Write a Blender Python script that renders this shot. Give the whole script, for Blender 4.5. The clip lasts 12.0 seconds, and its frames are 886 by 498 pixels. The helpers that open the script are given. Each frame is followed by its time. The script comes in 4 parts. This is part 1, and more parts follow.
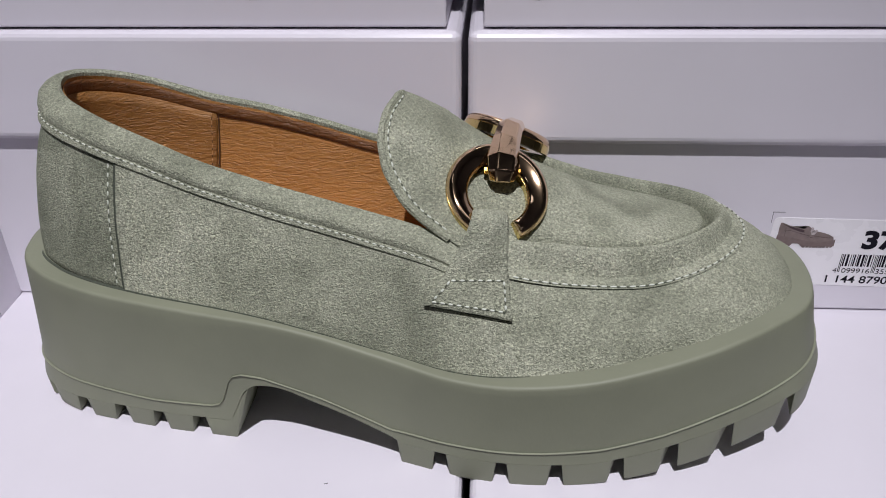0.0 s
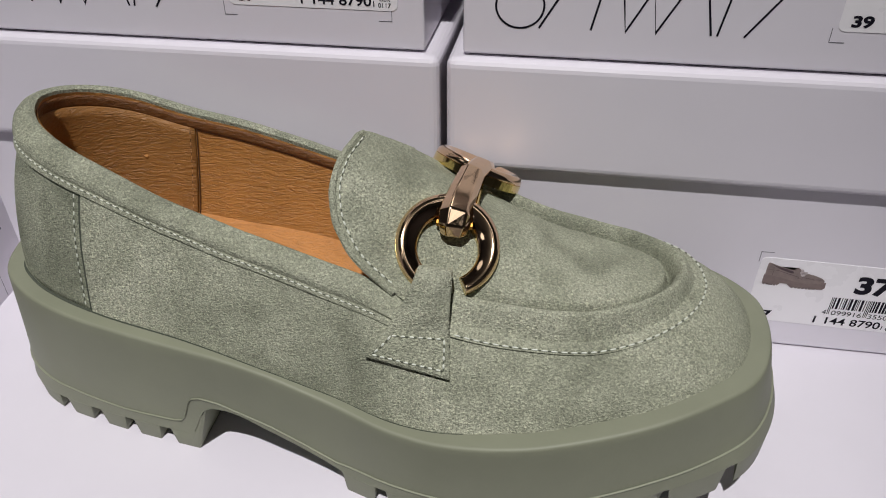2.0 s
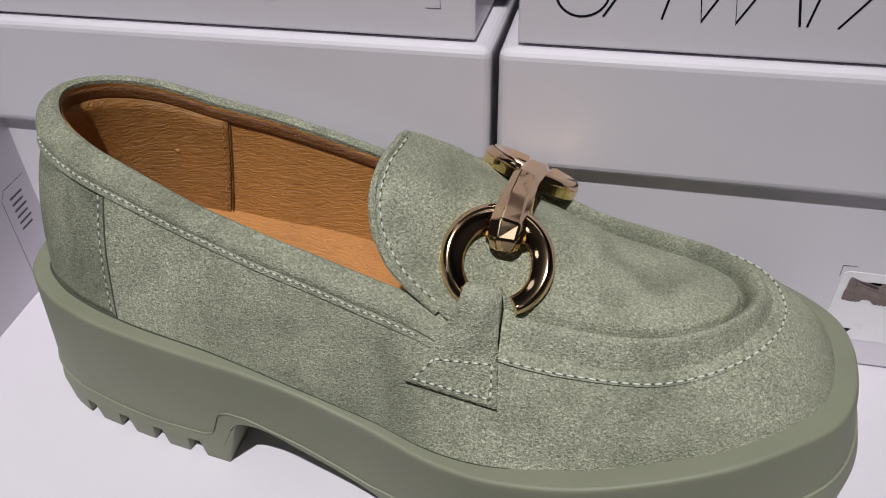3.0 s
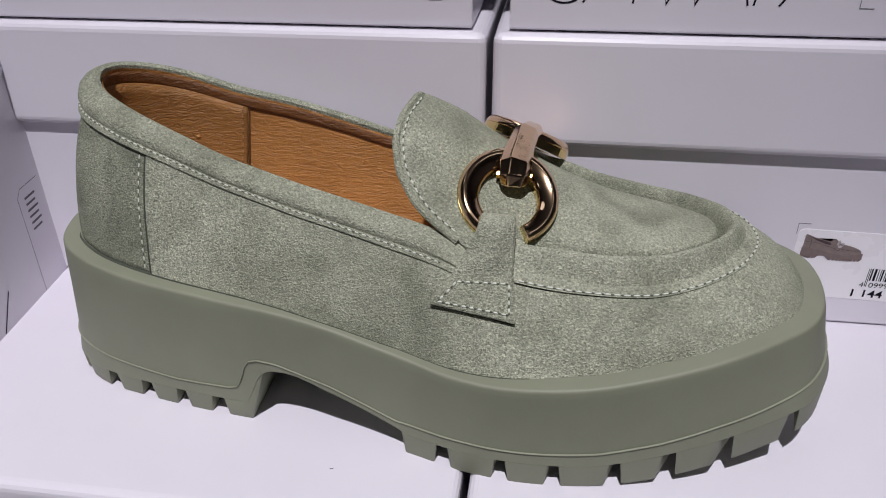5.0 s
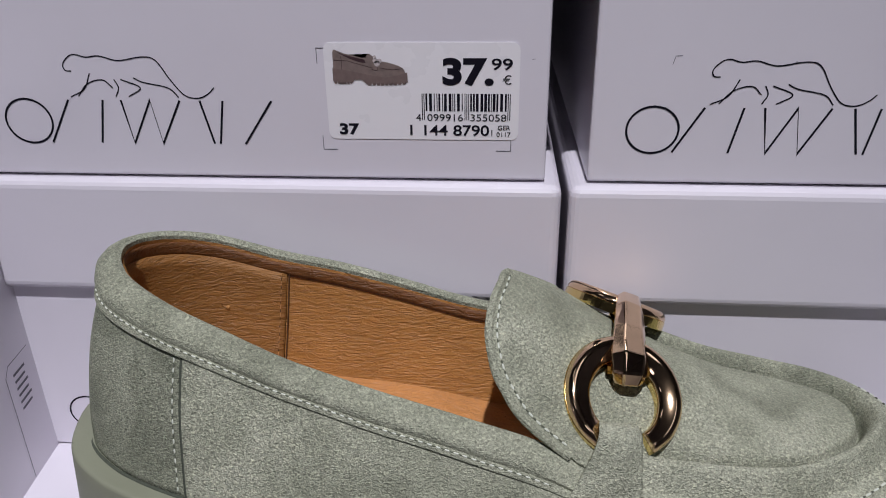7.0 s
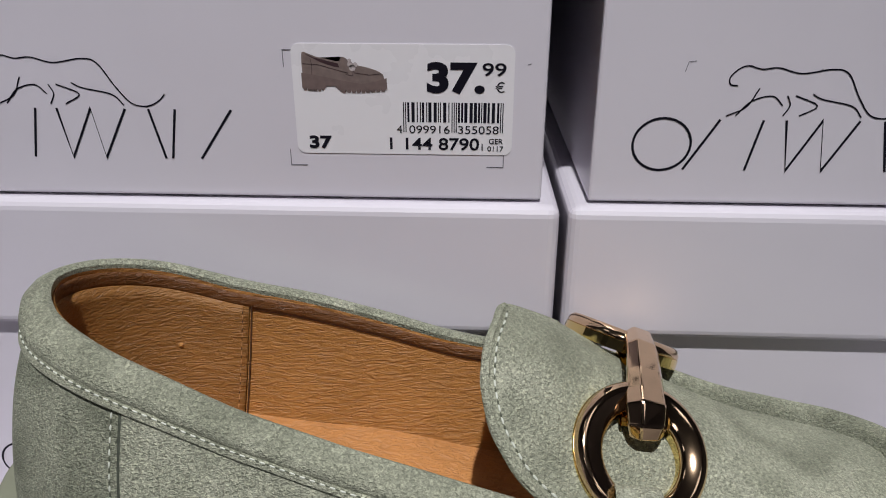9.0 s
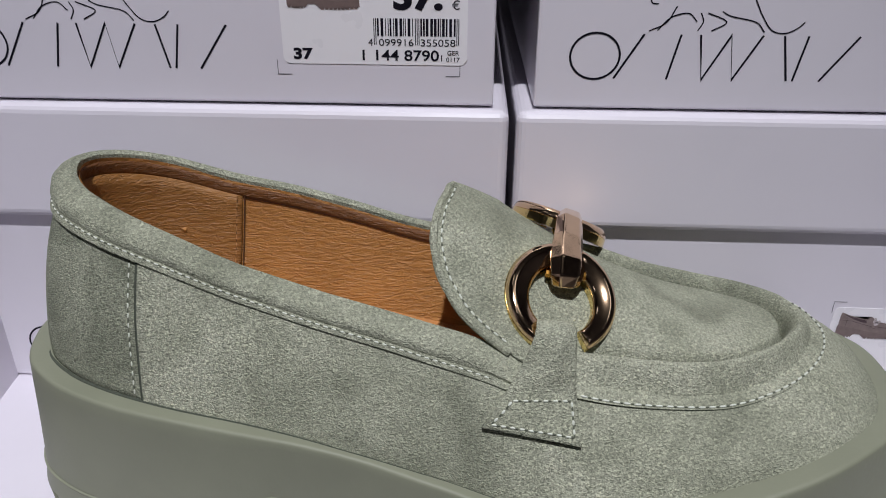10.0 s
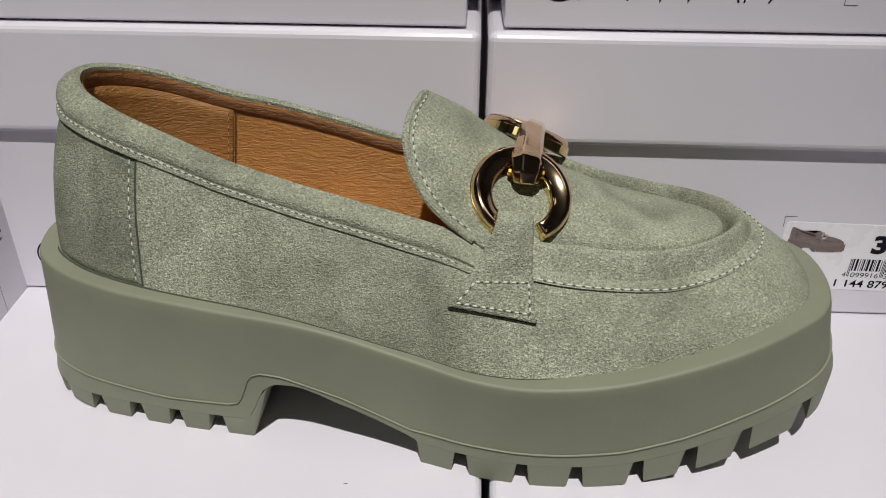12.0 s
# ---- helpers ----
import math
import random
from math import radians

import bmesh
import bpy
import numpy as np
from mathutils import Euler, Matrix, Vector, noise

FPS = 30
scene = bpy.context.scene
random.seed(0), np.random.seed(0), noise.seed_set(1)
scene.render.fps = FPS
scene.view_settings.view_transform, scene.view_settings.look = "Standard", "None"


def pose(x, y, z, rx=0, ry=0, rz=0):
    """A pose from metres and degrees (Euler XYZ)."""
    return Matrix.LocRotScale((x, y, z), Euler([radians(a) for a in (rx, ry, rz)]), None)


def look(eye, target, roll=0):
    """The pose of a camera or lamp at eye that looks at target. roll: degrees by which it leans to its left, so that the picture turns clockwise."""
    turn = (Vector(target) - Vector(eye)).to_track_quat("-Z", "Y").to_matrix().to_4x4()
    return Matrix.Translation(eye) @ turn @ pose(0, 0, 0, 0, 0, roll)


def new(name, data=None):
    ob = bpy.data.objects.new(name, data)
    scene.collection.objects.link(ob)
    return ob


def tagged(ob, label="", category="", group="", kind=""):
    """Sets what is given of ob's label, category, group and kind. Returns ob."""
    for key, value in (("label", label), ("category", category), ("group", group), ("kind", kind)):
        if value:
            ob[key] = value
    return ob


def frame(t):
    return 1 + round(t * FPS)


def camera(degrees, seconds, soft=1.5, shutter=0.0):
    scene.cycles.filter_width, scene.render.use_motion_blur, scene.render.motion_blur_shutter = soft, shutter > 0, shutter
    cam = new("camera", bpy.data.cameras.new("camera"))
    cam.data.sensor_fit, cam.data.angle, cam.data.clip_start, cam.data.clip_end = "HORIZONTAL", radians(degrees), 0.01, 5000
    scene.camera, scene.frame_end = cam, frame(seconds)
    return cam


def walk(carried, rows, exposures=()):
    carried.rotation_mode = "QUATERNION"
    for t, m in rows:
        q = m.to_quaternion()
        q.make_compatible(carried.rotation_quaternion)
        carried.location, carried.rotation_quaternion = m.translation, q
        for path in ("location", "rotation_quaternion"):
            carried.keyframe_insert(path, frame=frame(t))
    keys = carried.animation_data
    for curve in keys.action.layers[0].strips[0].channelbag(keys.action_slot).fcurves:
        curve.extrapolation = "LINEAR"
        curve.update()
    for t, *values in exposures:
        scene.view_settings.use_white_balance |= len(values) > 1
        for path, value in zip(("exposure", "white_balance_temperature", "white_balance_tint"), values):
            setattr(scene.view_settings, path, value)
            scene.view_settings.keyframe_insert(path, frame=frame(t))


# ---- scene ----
cam = camera(62.25, 12.0, 1.0)
PATH = [
    (0.0, 0.0154, -0.2802, 0.1737, 61.74, 0.67, 3.29),
    (0.5, 0.0160, -0.2865, 0.1743, 61.65, 0.47, 3.54),
    (1.0, 0.0194, -0.2864, 0.1802, 60.49, 0.10, 4.48),
    (1.5, 0.0394, -0.2788, 0.1958, 57.90, -0.06, 6.51),
    (2.0, 0.0480, -0.2548, 0.2093, 55.22, 0.26, 9.19),
    (2.5, 0.0419, -0.2320, 0.2089, 53.70, 0.91, 11.37),
    (3.0, 0.0417, -0.2323, 0.2066, 53.32, 1.18, 12.41),
    (3.5, 0.0433, -0.2443, 0.2040, 54.37, 1.00, 12.27),
    (5.5, 0.0239, -0.2844, 0.1765, 61.60, 0.51, 6.64),
    (6.0, 0.0186, -0.2834, 0.1757, 62.19, 0.66, 5.76),
    (6.5, 0.0017, -0.2664, 0.1926, 63.82, 0.76, 4.98),
    (7.0, -0.0143, -0.2350, 0.1992, 65.27, 0.72, 4.57),
    (9.0, -0.0205, -0.2079, 0.1921, 66.16, -0.08, 2.42),
    (9.5, -0.0148, -0.2255, 0.1898, 65.70, -0.21, 2.33),
    (10.0, -0.0064, -0.2515, 0.1846, 63.85, -0.30, 2.57),
    (10.5, 0.0038, -0.2696, 0.1787, 62.74, -0.48, 2.39),
    (11.0, 0.0057, -0.2725, 0.1717, 62.07, -0.64, 2.17),
    (11.5, 0.0071, -0.2779, 0.1729, 61.48, -0.68, 2.27),
    (12.0, 0.0039, -0.2798, 0.1750, 61.41, -0.48, 2.69),
]
walk(cam, [(t, pose(x, y, z, rx, ry, rz)) for t, x, y, z, rx, ry, rz in PATH],
     [(0.0, 0, 6400, 12), (1.0, 0, 6450, 12), (2.5, -0.05, 6800, 7), (3.5, -0.08, 6500, 10), (5.5, -0.03, 6400, 13), (7.0, -0.04, 6300, 13), (9.0, 0, 6550, 9), (9.5, 0, 6400, 7), (10.5, -0.02, 6300, 14), (11.0, 0, 6550, 12), (12.0, 0, 6900, 5)])

# ---- light ----
world = bpy.data.worlds.new("shop_air")
scene.world = world
world.use_nodes = True
world.node_tree.nodes["Background"].inputs[0].default_value = (0.80, 0.77, 0.86, 1)
world.node_tree.nodes["Background"].inputs[1].default_value = 0.0


def lamp(name, at, aim, size, watts, colour):
    data = bpy.data.lights.new(name, "AREA")
    data.shape, data.size, data.energy, data.color = "DISK", size, watts, colour
    ob = new(name, data)
    ob.matrix_world = look(at, aim)
    return ob


# the shop's narrow ceiling spot over the display, and weak unseen lamps added as fill
key = bpy.data.lights.new("spot_lamp", "SPOT")
key.energy, key.color = 251.0, (0.975, 0.96, 1.0)
key.spot_size, key.spot_blend, key.shadow_soft_size = radians(22), 1.0, 0.022
new("spot_lamp", key).matrix_world = look((0.03, -1.12, 2.25), (-0.03, -0.160, -0.01))
for sx, sy, w in ((-1.3, -2.1, 50), (1.3, -2.1, 50), (-0.9, -0.3, 30), (0.9, -0.9, 34), (0.0, -3.6, 130)):
    lamp("fill_lamp", (sx, sy, 2.35), (sx * 0.8, sy * 0.8, 0), 0.5, w * 0.020, (0.93, 0.93, 1.0))
scene.view_settings.exposure = 0.0

# ---- materials ----
def material(name):
    m = bpy.data.materials.new(name)
    m.use_nodes = True
    nt = m.node_tree
    return m, nt, nt.nodes["Principled BSDF"]


def link(nt, a, b):
    nt.links.new(a, b)


def coords(nt, stretch=(1, 1, 1)):
    c = nt.nodes.new("ShaderNodeTexCoord")
    mp = nt.nodes.new("ShaderNodeMapping")
    mp.inputs["Scale"].default_value = stretch
    link(nt, c.outputs["Object"], mp.inputs["Vector"])
    return mp.outputs[0]


def noise_at(nt, vec, scale, detail=3.0, rough=0.55, warp=0.0):
    n = nt.nodes.new("ShaderNodeTexNoise")
    n.inputs["Scale"].default_value, n.inputs["Detail"].default_value = scale, detail
    n.inputs["Roughness"].default_value, n.inputs["Distortion"].default_value = rough, warp
    link(nt, vec, n.inputs["Vector"])
    return n.outputs["Fac"]


def ramp(nt, fac, stops):
    r = nt.nodes.new("ShaderNodeValToRGB")
    while len(r.color_ramp.elements) < len(stops):
        r.color_ramp.elements.new(0.5)
    for e, (p, c) in zip(r.color_ramp.elements, stops):
        e.position, e.color = p, (*c, 1)
    link(nt, fac, r.inputs[0])
    return r.outputs[0]


def mix(nt, a, b, fac, kind="MIX"):
    m = nt.nodes.new("ShaderNodeMix")
    m.data_type, m.blend_type = "RGBA", kind
    if isinstance(fac, bpy.types.NodeSocket):
        link(nt, fac, m.inputs[0])
    else:
        m.inputs[0].default_value = fac
    for sock, v in ((m.inputs[6], a), (m.inputs[7], b)):
        if isinstance(v, bpy.types.NodeSocket):
            link(nt, v, sock)
        else:
            sock.default_value = (*v, 1)
    return m.outputs[2]


def bump(nt, height, strength, dist, before=None):
    b = nt.nodes.new("ShaderNodeBump")
    b.inputs["Strength"].default_value, b.inputs["Distance"].default_value = strength, dist
    link(nt, height, b.inputs["Height"])
    if before is not None:
        link(nt, before, b.inputs["Normal"])
    return b.outputs[0]


def suede(name, dark, mid, light):
    """Brushed microfibre: soft patches where the nap lies another way, broken by fine short creases."""
    m, nt, bs = material(name)
    v = coords(nt)
    zones = noise_at(nt, v, 17, 3, 0.5, 0.6)
    patches = noise_at(nt, v, 52, 2.5, 0.5, 1.0)
    crease = noise_at(nt, coords(nt, (0.85, 1, 1.1)), 1650, 1.6, 0.5, 0.9)
    nap = noise_at(nt, v, 2300, 2, 0.55, 0.4)
    both = mix(nt, zones, patches, 0.45)
    colour = ramp(nt, both, ((0.35, dark), (0.50, mid), (0.66, light)))
    grain = ramp(nt, crease, ((0.33, (0.52, 0.53, 0.52)), (0.46, (0.90, 0.90, 0.90)), (0.55, (1.05, 1.05, 1.04)), (0.68, (1.60, 1.58, 1.54))))
    strength = ramp(nt, zones, ((0.34, (0.6, 0.6, 0.6)), (0.62, (1.0, 1.0, 1.0))))
    fuzz = ramp(nt, nap, ((0.3, (0.84, 0.84, 0.84)), (0.7, (1.16, 1.16, 1.15))))
    link(nt, mix(nt, mix(nt, colour, grain, strength, "MULTIPLY"), fuzz, 0.6, "MULTIPLY"), bs.inputs["Base Color"])
    bs.inputs["Roughness"].default_value = 0.8
    bs.inputs["Specular IOR Level"].default_value = 0.24
    bs.inputs["Sheen Weight"].default_value = 0.28
    bs.inputs["Sheen Roughness"].default_value = 0.45
    bs.inputs["Sheen Tint"].default_value = (*light, 1)
    link(nt, bump(nt, crease, 0.95, 0.0010, bump(nt, patches, 0.4, 0.0026)), bs.inputs["Normal"])
    return m


def plain(name, colour, rough, metal=0.0, spread=0.06, scale=60, grain=0.0, gscale=900, gdist=0.0003, spec=0.5):
    m, nt, bs = material(name)
    v = coords(nt)
    big = noise_at(nt, v, scale, 4)
    link(nt, ramp(nt, big, ((0.3, tuple(c * (1 - spread) for c in colour)), (0.7, tuple(min(1, c * (1 + spread)) for c in colour)))), bs.inputs["Base Color"])
    rr = nt.nodes.new("ShaderNodeMapRange")
    rr.inputs[3].default_value, rr.inputs[4].default_value = rough * 0.85, rough * 1.15
    link(nt, big, rr.inputs[0])
    link(nt, rr.outputs[0], bs.inputs["Roughness"])
    bs.inputs["Metallic"].default_value = metal
    bs.inputs["Specular IOR Level"].default_value = spec
    if grain:
        link(nt, bump(nt, noise_at(nt, v, gscale, 3), grain, gdist), bs.inputs["Normal"])
    return m


def leather(name, colour):
    m, nt, bs = material(name)
    v = coords(nt)
    big = noise_at(nt, v, 45, 4, 0.6)
    wr = noise_at(nt, coords(nt, (0.45, 1, 1.6)), 520, 3, 0.6, 1.2)
    pores = noise_at(nt, v, 2200, 2)
    base = ramp(nt, big, ((0.28, tuple(c * 0.78 for c in colour)), (0.7, tuple(min(1, c * 1.12) for c in colour))))
    link(nt, mix(nt, base, ramp(nt, wr, ((0.35, tuple(c * 0.66 for c in colour)), (0.6, colour))), 0.3), bs.inputs["Base Color"])
    bs.inputs["Roughness"].default_value = 0.42
    bs.inputs["Specular IOR Level"].default_value = 0.36
    link(nt, bump(nt, wr, 0.8, 0.0012, bump(nt, pores, 0.2, 0.0002)), bs.inputs["Normal"])
    return m


GREEN = (0.346, 0.361, 0.272)
M_SUEDE = suede("sage_suede", (0.225, 0.239, 0.176), GREEN, (0.445, 0.457, 0.355))
M_COUNTER = suede("darker_sage_suede", (0.138, 0.150, 0.109), (0.222, 0.237, 0.175), (0.32, 0.334, 0.254))
# for needle holes, and for the shadow line drawn below the strap foot
M_NEEDLE = plain("needle_hole_strap_shade", (0.105, 0.115, 0.082), 0.9, 0, 0.2, 900)
# near-black green: the raw heel edge and shadow lines drawn under the laps
M_RAWSHADE = plain("raw_edge_lap_shade", (0.062, 0.072, 0.052), 0.9, 0, 0.2, 900)
M_RUBBER = plain("sage_rubber", (0.224, 0.236, 0.168), 0.52, 0, 0.05, 40, 0.25, 700, 0.0002, 0.35)
M_LINING = leather("tan_lining", (0.46, 0.212, 0.058))
# the lining's tan again, darker: the heel's shade is in this colour
M_HEELLINING = leather("shaded_tan_heel_lining", (0.33, 0.152, 0.042))
M_FACING = leather("shaded_tan_facing", (0.17, 0.068, 0.021))
M_INSOLE = leather("light_tan_insole", (0.58, 0.265, 0.088))
M_SEAMGROOVE = plain("dark_brown_seam", (0.085, 0.036, 0.014), 0.8, 0, 0.2, 900)
M_TANTHREAD = plain("tan_thread", (0.52, 0.27, 0.11), 0.6, 0, 0.1, 800)
M_GOLD = plain("rose_gold", (0.80, 0.57, 0.365), 0.075, 1.0, 0.05, 200, 0.04, 160, 0.0004)
M_BRASS = plain("pale_gold", (0.80, 0.62, 0.26), 0.12, 1.0, 0.05, 200)
M_PIN = plain("deep_gold", (0.66, 0.34, 0.07), 0.14, 1.0, 0.05, 200)
M_THREAD = plain("pale_green_thread", (0.66, 0.69, 0.60), 0.7, 0, 0.1, 800)
M_PAPER = plain("coated_white_board", (0.735, 0.705, 0.765), 0.30, 0, 0.012, 30, 0.05, 60, 0.0006, 0.42)
M_BACK = plain("grey_board_inside", (0.45, 0.44, 0.46), 0.8, 0, 0.05)
M_STICKER = plain("white_sticker", (0.88, 0.862, 0.89), 0.28, 0, 0.01, 50, 0.0, spec=0.5)
M_INK = plain("black_ink", (0.010, 0.009, 0.016), 0.5, 0, 0.1, spec=0.12)
M_GREYINK = plain("grey_ink", (0.10, 0.095, 0.12), 0.5, 0, 0.1)
M_PHOTO = plain("taupe_print", (0.215, 0.165, 0.15), 0.4, 0, 0.16, 500)
M_PHOTOSOLE = plain("taupe_sole_print", (0.185, 0.135, 0.125), 0.4, 0, 0.12, 500)
M_PHOTODARK = plain("dark_brown_print", (0.055, 0.03, 0.035), 0.4)
M_PHOTOLIGHT = plain("light_grey_print", (0.52, 0.46, 0.46), 0.4, 0, 0.3, 1500)
M_DUST = plain("grey_lint", (0.2, 0.19, 0.21), 0.9)
M_WALL = plain("shop_wall_paint", (0.42, 0.40, 0.43), 0.7, 0, 0.05, 2)
M_CEIL = plain("dark_ceiling_paint", (0.45, 0.44, 0.46), 0.8, 0, 0.05, 2)
M_FLOORING = plain("grey_shop_flooring", (0.22, 0.21, 0.21), 0.4, 0, 0.08, 3)

# ---- building helpers ----
def part(name, bm, mat, parent=None, label="", smooth=False):
    me = bpy.data.meshes.new(name)
    bm.to_mesh(me)
    bm.free()
    me.materials.append(mat)
    if smooth:
        me.polygons.foreach_set("use_smooth", [True] * len(me.polygons))
        me.set_sharp_from_angle(angle=radians(42))
    ob = new(name, me)
    if parent is not None:
        ob.parent = parent
    if label:
        tagged(ob, label)
    return ob


def base(name, at=(0, 0, 0), turn=0.0):
    e = new(name)
    e.matrix_basis = pose(*at, 0, 0, turn)
    return e


def mesh_of(verts, faces):
    bm = bmesh.new()
    vs = [bm.verts.new(v) for v in verts]
    for f in faces:
        try:
            bm.faces.new([vs[i] for i in f])
        except ValueError:
            pass
    return bm


def grid_faces(nu, nv, wrap=False):
    out = []
    for i in range(nu if wrap else nu - 1):
        for j in range(nv - 1):
            a, b = i * nv + j, ((i + 1) % nu) * nv + j
            out.append((a, b, b + 1, a + 1))
    return out


def block(x0, x1, y0, y1, z0, z1, r=0.0, seg=2):
    """A box with rounded edges."""
    bm = bmesh.new()
    bmesh.ops.create_cube(bm, size=1)
    for v in bm.verts:
        v.co = ((x0 + x1) / 2 + v.co.x * (x1 - x0), (y0 + y1) / 2 + v.co.y * (y1 - y0), (z0 + z1) / 2 + v.co.z * (z1 - z0))
    if r:
        bmesh.ops.bevel(bm, geom=bm.edges[:], offset=r, segments=seg, affect="EDGES", profile=0.5)
    return bm


def ribbon(points, width, lift):
    """A flat printed line in the x-z plane, its face towards -y."""
    pts = [Vector((p[0], p[1])) for p in points]
    n = len(pts)
    verts, faces = [], []
    for i, p in enumerate(pts):
        a, b = pts[max(i - 1, 0)], pts[min(i + 1, n - 1)]
        d = (b - a).normalized()
        side = Vector((-d.y, d.x)) * width / 2
        # mitred where the line bends
        if 0 < i < n - 1:
            e = (pts[i] - a).normalized()
            side /= max(0.5, abs(e.dot(d)))
        verts += [(p.x + side.x, lift, p.y + side.y), (p.x - side.x, lift, p.y - side.y)]
        if i:
            k = 2 * i
            faces.append((k - 2, k - 1, k + 1, k))
    return verts, faces


def ribbons(lines, width, lift):
    bm = bmesh.new()
    for line in lines:
        vs, fs = ribbon(line, width, lift)
        vv = [bm.verts.new(v) for v in vs]
        for f in fs:
            bm.faces.new([vv[i] for i in f])
    bmesh.ops.recalc_face_normals(bm, faces=bm.faces[:])
    return bm


def smooth_line(pts, n=8):
    """Points on a Catmull-Rom curve through pts."""
    P = [np.array(p, float) for p in pts]
    P = [2 * P[0] - P[1]] + P + [2 * P[-1] - P[-2]]
    out = []
    for i in range(1, len(P) - 2):
        for k in range(n):
            t = k / n
            out.append(0.5 * (2 * P[i] + (P[i + 1] - P[i - 1]) * t + (2 * P[i - 1] - 5 * P[i] + 4 * P[i + 1] - P[i + 2]) * t * t
                              + (3 * P[i] - P[i - 1] - 3 * P[i + 1] + P[i + 2]) * t ** 3))
    out.append(P[-2])
    return out


def flat_shape(outline, lift):
    bm = bmesh.new()
    f = bm.faces.new([bm.verts.new((x, lift, z)) for x, z in outline])
    bmesh.ops.triangulate(bm, faces=[f])
    return bm


def writing(name, text, x, z, height, lift, mat, parent, bold=0.0, width=None, align="LEFT"):
    """Printed characters, cap height given, standing upright on a face towards -y."""
    cu = bpy.data.curves.new(name, "FONT")
    cu.body, cu.size, cu.offset, cu.align_x = text, 1.0, bold, align
    tmp = new(name, cu)
    deps = bpy.context.evaluated_depsgraph_get()
    me = bpy.data.meshes.new_from_object(tmp.evaluated_get(deps))
    bpy.data.objects.remove(tmp)
    k = height / 0.73
    xs = [v.co.x for v in me.vertices]
    kx = k if width is None else width / (max(xs) - min(xs))
    shift = min(xs) if align == "LEFT" else max(xs)
    for v in me.vertices:
        v.co = (x + (v.co.x - shift) * kx, lift, z + v.co.y * k)
    me.materials.append(mat)
    ob = new(name, me)
    ob.parent = parent
    return ob


# ---- shop shell, far off on every side ----
def shell(name, x0, x1, y0, y1, z0, z1, mat, label, category):
    ob = part(name, block(x0, x1, y0, y1, z0, z1), mat)
    return tagged(ob, label, category, kind="structure")


ROOM = (-2.6, 2.6, -4.6, 0.62, -0.119, 2.5)
rx0, rx1, ry0, ry1, rz0, rz1 = ROOM
shell("floor", rx0, rx1, ry0, ry1, rz0 - 0.1, rz0, M_FLOORING, "grey shop flooring under the stacked boxes", "floor")
shell("ceiling", rx0, rx1, ry0, ry1, rz1, rz1 + 0.1, M_CEIL, "dark painted shop ceiling", "ceiling")
shell("wall_north", rx0, rx1, ry1, ry1 + 0.1, rz0, rz1, M_WALL, "plain grey shop wall behind the boxes", "wall")
shell("wall_south", rx0, rx1, ry0 - 0.1, ry0, rz0, rz1, M_WALL, "plain grey shop wall", "wall")
shell("wall_west", rx0 - 0.1, rx0, ry0, ry1, rz0, rz1, M_WALL, "plain grey shop wall", "wall")
shell("wall_east", rx1, rx1 + 0.1, ry0, ry1, rz0, rz1, M_WALL, "plain grey shop wall", "wall")

# ---- shoe boxes ----
BOX_W, BOX_D, BOX_H, LID_H, LIP = 0.194, 0.300, 0.1165, 0.0435, 0.0057


def lid_mesh(w, d, h, lip):
    """A folded lid: a top with four aprons hanging from it, open underneath, with soft folds."""
    x0, x1, y0, y1, t = -lip, w + lip, -lip * 0.7, d + lip, 0.0014
    bm = block(x0, x1, y0, y1, -h, 0, 0.0034, 4)
    low = [f for f in bm.faces if f.normal.z < -0.9 and abs(f.calc_center_median().z + h) < 1e-5]
    bmesh.ops.inset_region(bm, faces=low, thickness=t, depth=0)
    ex = bmesh.ops.extrude_face_region(bm, geom=low)
    for v in [g for g in ex["geom"] if isinstance(g, bmesh.types.BMVert)]:
        v.co.z = -t * 1.5
    bmesh.ops.delete(bm, geom=low, context="FACES")
    # the board bellies a little between its folds
    for v in bm.verts:
        v.co.y += 0.0005 * math.sin(v.co.x * 17) * (1 if v.co.y < d / 2 else 0)
    bmesh.ops.recalc_face_normals(bm, faces=bm.faces[:])
    return bm


def shoe_box(label, at, turn=0.0, height=BOX_H, depth=BOX_D, width=BOX_W, skew=0.0, lip=LIP):
    """The front's lower left corner stands at at; the front looks to -y before the turn."""
    box = tagged(base("shoe_box", at, turn), label, "shoe box", "stacked shoe boxes")
    body_h = height - 0.0016
    part("body", block(0, width, 0, depth, 0.0003, body_h, 0.0009, 2), M_PAPER, box)
    lid = part("lid", lid_mesh(width, depth, LID_H, lip), M_PAPER, box)
    lid.matrix_basis = pose(0, 0, height - 0.0002, 0, 0, skew)
    return box


